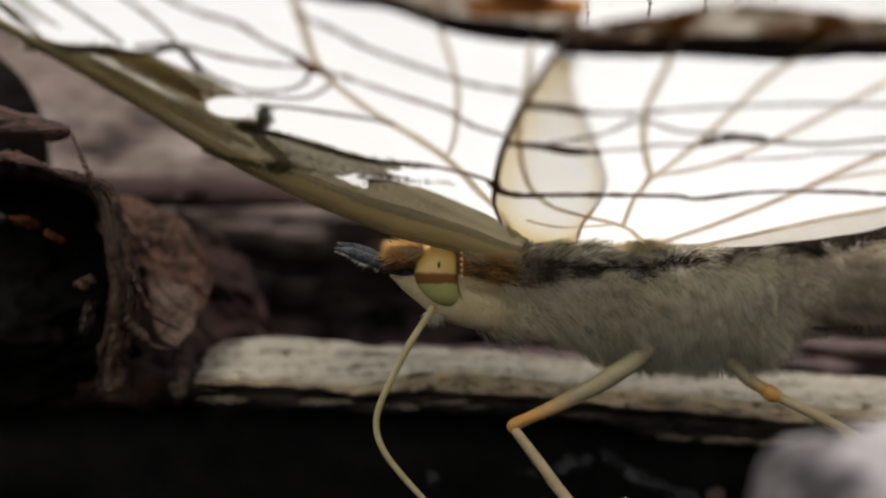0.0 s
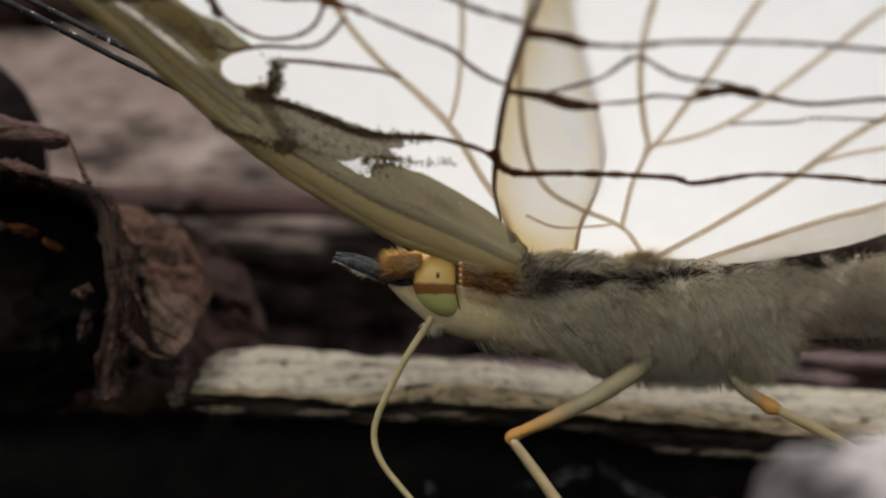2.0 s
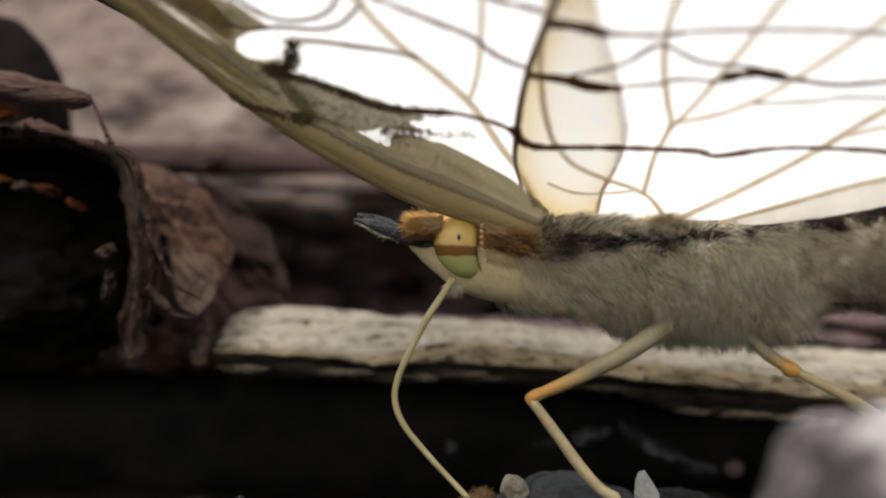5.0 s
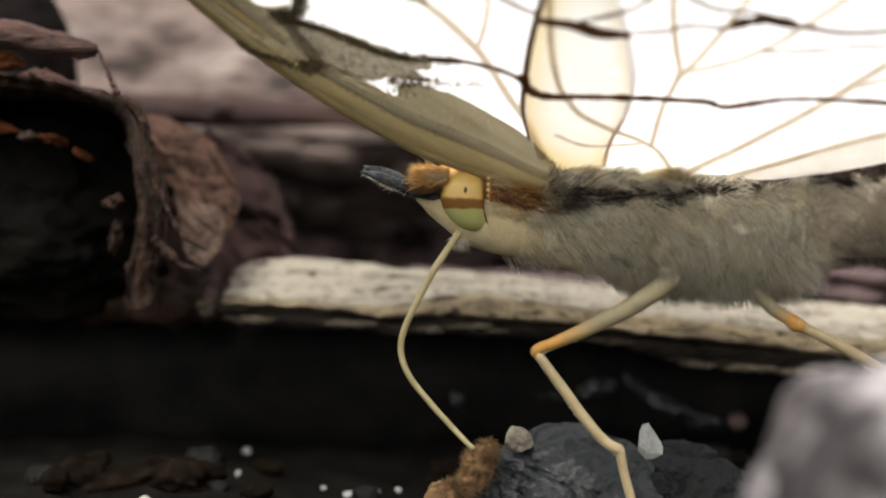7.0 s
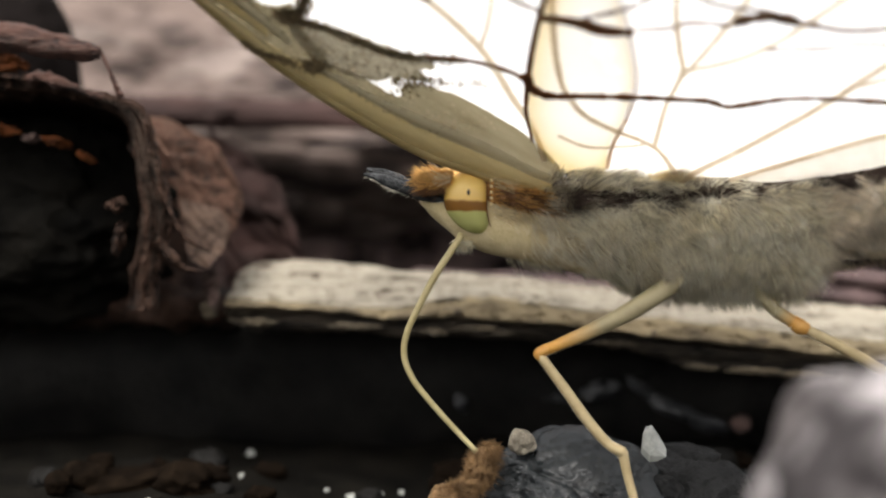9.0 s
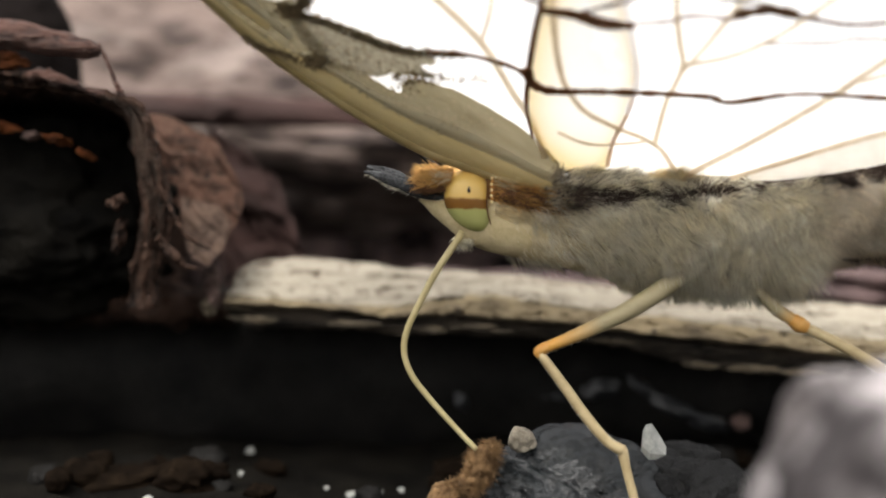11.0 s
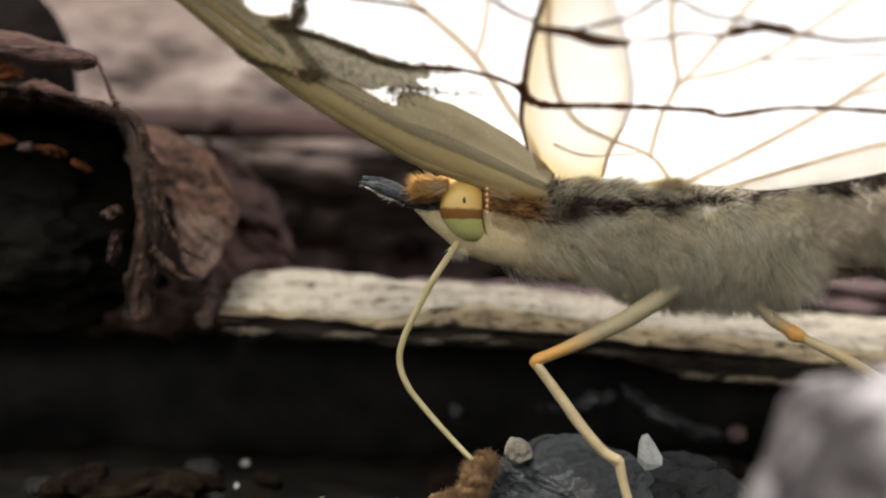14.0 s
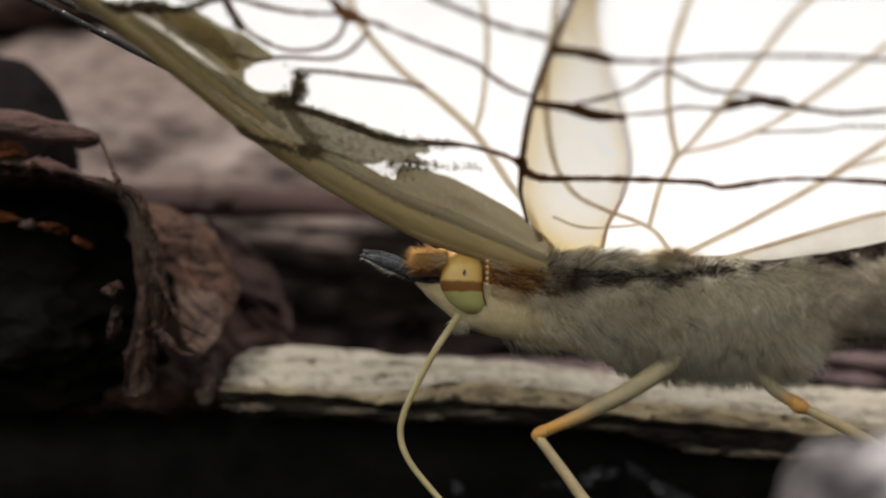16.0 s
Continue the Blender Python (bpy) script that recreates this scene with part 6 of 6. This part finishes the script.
def body_coat(ob):
    """Hairs over the thorax and abdomen: pale below, a dark broken stripe along the back, tan above it."""
    rng = random.Random(11)
    sets = {name: [] for name in ("pale", "dark", "tan", "grey", "long", "root", "under", "neck")}
    rows = ((1.0, -0.6, -2.5, -0.6), (2.8, -0.05, -2.75, -0.68), (4.0, 0.0, -3.0, -0.68), (5.5, 0.02, -3.3, -0.62), (6.8, 0.05, -3.5, -0.42), (8.6, 0.08, -3.55, -0.27),
            (10.4, 0.25, -3.4, 0.1), (11.3, 0.38, -2.68, 0.24), (12.3, 0.5, -2.42, 0.38), (14.5, 0.88, -2.22, 0.72), (18, 1.15, -2.0, 1.0))
    for _ in range(72000):
        x = rng.uniform(1.0, 18)
        if x > 16 and rng.random() < 0.4:
            continue
        k = max(i for i in range(len(rows) - 1) if rows[i][0] <= x)
        s = (x - rows[k][0]) / (rows[k + 1][0] - rows[k][0])
        top, low, stripe = (u + (v - u) * s for u, v in zip(rows[k][1:], rows[k + 1][1:]))
        t = rng.uniform(math.radians(70), math.radians(285))
        width, half = 0.46 * (top - low), (top - low) / 2
        z = (top + low) / 2 + half * math.sin(t)
        out = Vector((0, math.cos(t), math.sin(t)))
        p = mm(x, 40.65 + lean(x) + width * math.cos(t), z)
        patch = noise.noise(Vector((x * 1.3, z * 1.5, 0))) + 0.7 * noise.noise(Vector((x * 4.5, z * 2.5, 3)))
        off = z - stripe
        dark = math.exp(-(off / (0.27 if x < 10.6 else 0.3)) ** 2) * (1.05 + (1.5 if x < 9.5 else 0.7) * patch) if x > 3.0 else 0
        rear = min(max((x - 9.9) / 1.3, 0), 1)
        if rng.random() < dark:
            sets["dark"].append((p, out * 0.7 + Vector((0.35, -0.35, 0.2))))
        elif off > 0 and x > 10.8:
            sets["dark" if rng.random() < 0.75 else "tan"].append((p, out * 0.7 + Vector((0.5, -0.3, 0.25))))
        elif off > 0:
            if off < 0.25 and x < 9.5 and rng.random() < 0.3:
                continue
            sets["tan" if rng.random() < 0.25 else "pale"].append((p, out * 0.7 + Vector((0.4, -0.3, 0.35))))
        elif x < 4.4 and rng.random() > (x - 1.0) / 3.4:
            if x > 2.0 and rng.random() < 0.8:
                sets["neck"].append((p, out * 0.25 + Vector((1.0, -0.1, -0.15))))
        elif rng.random() < rear:
            sets["grey"].append((p, out * 0.35 + Vector((1.0, -0.1, -0.35))))
        else:
            sets["pale" if rng.random() < 0.86 else "tan"].append((p, out * 0.75 + (Vector((0.18, -0.3, -0.9)) if x > 4.6 else Vector((1.0, -0.2, -0.5)))))
    for _ in range(700):        # short dark hairs under the abdomen
        x = rng.uniform(11.3, 18)
        sets["under"].append((mm(x, rng.uniform(39.6, 40.7) + lean(x), -2.5 + 0.05 * (x - 11)), Vector((0.7, -0.2, -0.9))))
    for _ in range(900):        # tufts over the wing roots
        x = rng.uniform(3.4, 9.0)
        kind = "dark" if (x < 4.0 or noise.noise(Vector((x * 2.3, 4, 0))) > 0.15) and rng.random() < 0.15 else "tan" if rng.random() < 0.3 else "pale"
        sets[kind].append((mm(x, rng.uniform(39.1, 39.6), rng.uniform(-0.3, 0.1)), Vector((0.5, -0.5, 0.4))))
    for _ in range(520):
        sets["dark" if rng.random() < 0.3 else "tan"].append((mm(rng.gauss(2.8, 0.2), rng.uniform(38.8, 39.3), rng.uniform(-1.0, 0.1)), Vector((0.3, -0.4, 0.3))))
    for _ in range(900):
        sets[rng.choice(("dark", "tan", "pale", "pale", "pale", "pale"))].append((mm(rng.uniform(3.0, 5.4), rng.uniform(38.7, 39.1), rng.uniform(-0.35, 0.12)), Vector((0.5, -0.3, 0.35))))
    for _ in range(260):
        sets["dark"].append((mm(rng.gauss(3.3, 0.15), rng.uniform(38.95, 39.25), rng.gauss(-0.75, 0.12)), Vector((0.3, -0.5, 0.0))))
    for _ in range(2600):       # long pale hairs that catch the light on the flank and back
        x = rng.uniform(4.2, 11)
        z = rng.uniform(-2.4, 0.0)
        width = 1.45 * math.sqrt(max(0.05, 1 - ((z + 1.7) / 1.75) ** 2))
        sets["long"].append((mm(x, 40.65 + lean(x) - width, z), Vector((0.4, -0.6, -0.6 if z < -0.7 else 0.4))))
    for _ in range(1300):
        sets["root"].append((mm(rng.gauss(6.4, 0.4), rng.uniform(38.8, 39.4), rng.uniform(-0.05, 0.4)), Vector((0.1, -0.5, 0.9))))
    for name, key, far, width, mat, label in (
            ("pale_fur", "pale", 0.74, 0.009, M_FUR, "pale grey fur on the flank"), ("dark_fur", "dark", 0.58, 0.012, M_FUR_DARK, "dark brown fur stripe along the back"),
            ("tan_fur", "tan", 0.55, 0.011, M_FUR_TAN, "tan fur along the back"), ("grey_fur", "grey", 0.5, 0.011, M_FUR_GREY, "warm grey fur on the abdomen"),
            ("long_fur", "long", 0.75, 0.010, M_FUR, "long pale hairs"), ("root_fur", "root", 0.4, 0.011, M_FUR_CREAM, "cream hair at the wing root"),
            ("under_fur", "under", 0.32, 0.012, M_FUR_DARK, "short dark hairs below the abdomen"), ("neck_fur", "neck", 0.35, 0.010, M_FUR_CREAM, "short cream scales on the neck")):
        tagged(part(name, hairs(sets[key], far, width, len(name), 0.22, 0.4, 2.3 if key in ("pale", "long") else 1.6), mat, ob, label), kind="stuff")


INSECT = butterfly()
body_coat(INSECT)
WINGS = []
for side in (1, -1):
    WINGS.append((forewing(INSECT, side), side))
    WINGS.append((hindwing(INSECT, side), side))


# seconds, and the degrees by which the near wings are raised
LIFTS = [
    (0.0, 26.3), (0.1, 24.1), (0.2, 24.0), (0.3, 23.3), (0.4, 22.4), (0.5, 20.8), (0.6, 20.8), (0.7, 23.8), (0.8, 28.9), (0.9, 31.7),
    (1.0, 30.6), (1.1, 29.1), (1.2, 26.6), (1.3, 24.9), (1.4, 23.9), (1.5, 25.1), (1.6, 29.0), (1.7, 32.6), (1.8, 38.7), (1.9, 42.4),
    (2.0, 43.1), (2.1, 39.4), (2.2, 36.9), (2.3, 31.5), (2.4, 29.5), (2.5, 29.0), (2.6, 30.3), (2.7, 31.0), (2.8, 30.3), (2.9, 30.9),
    (3.0, 30.4), (3.1, 31.1), (3.2, 34.9), (3.3, 39.5), (3.4, 40.5), (3.5, 40.0), (3.6, 35.3), (3.7, 32.8), (3.8, 30.4), (3.9, 27.2),
    (4.0, 28.4), (4.1, 30.7), (4.2, 30.8), (4.3, 31.6), (4.4, 31.7), (4.5, 34.7), (4.6, 40.0), (4.7, 43.0), (4.8, 43.2), (4.9, 41.0),
    (5.0, 36.7), (5.1, 33.8), (5.2, 32.4), (5.6, 35.0), (5.95, 39.6), (6.3, 35.4), (6.65, 34.2), (7.0, 38.6), (7.3, 33.6), (7.4, 32.2), (7.5, 30.8), (7.6, 34.7), (7.7, 37.1), (7.8, 38.8), (7.9, 42.7),
    (8.0, 42.2), (8.1, 39.6), (8.2, 35.5), (8.3, 35.1), (8.4, 34.0), (8.5, 33.6), (8.6, 37.9), (8.7, 41.4), (8.8, 41.9), (8.9, 40.3),
    (9.0, 40.1), (9.1, 37.9), (9.2, 34.9), (9.55, 35.6), (9.9, 40.8), (10.25, 37.4), (10.6, 36.6), (10.95, 41.6), (11.3, 41.3), (11.4, 39.8), (11.5, 39.4), (11.6, 37.7), (11.7, 37.2), (11.8, 38.9), (11.9, 41.3),
    (12.0, 43.7), (12.1, 42.8), (12.2, 42.7), (12.3, 41.1), (12.4, 37.2), (12.5, 37.1), (12.6, 39.5), (12.7, 43.3), (12.8, 45.7), (12.9, 47.3),
    (13.0, 47.5), (13.1, 46.8), (13.2, 46.9), (13.3, 45.5), (13.4, 45.5), (13.5, 45.6), (13.6, 44.8), (13.7, 43.9), (13.8, 41.6), (13.9, 39.3),
    (14.0, 39.2), (14.1, 39.4), (14.2, 41.8), (14.3, 44.2), (14.4, 45.8), (14.5, 47.5), (14.6, 46.9), (14.7, 44.0), (14.8, 41.2), (14.9, 39.0),
    (15.0, 38.4), (15.1, 39.8), (15.2, 45.6), (15.3, 48.9), (15.4, 49.9), (15.5, 46.1), (15.6, 43.8), (15.7, 41.5), (15.8, 38.1), (15.9, 38.0),
    (16.0, 38.3),
]


def motions():
    foot = ORIGIN[INSECT]
    for wing, side in WINGS:
        root = mm(*HINGE) + (A_Y * (-2 * BODY_HALF * MM) if side < 0 else Vector())
        rest = Matrix.Translation(root - foot) @ HINGE_TURN
        walk(wing, [(t, rest @ pose(0, 0, 0, lift if side > 0 else -76 - 0.5 * (lift - 21))) for t, lift in LIFTS])


motions()
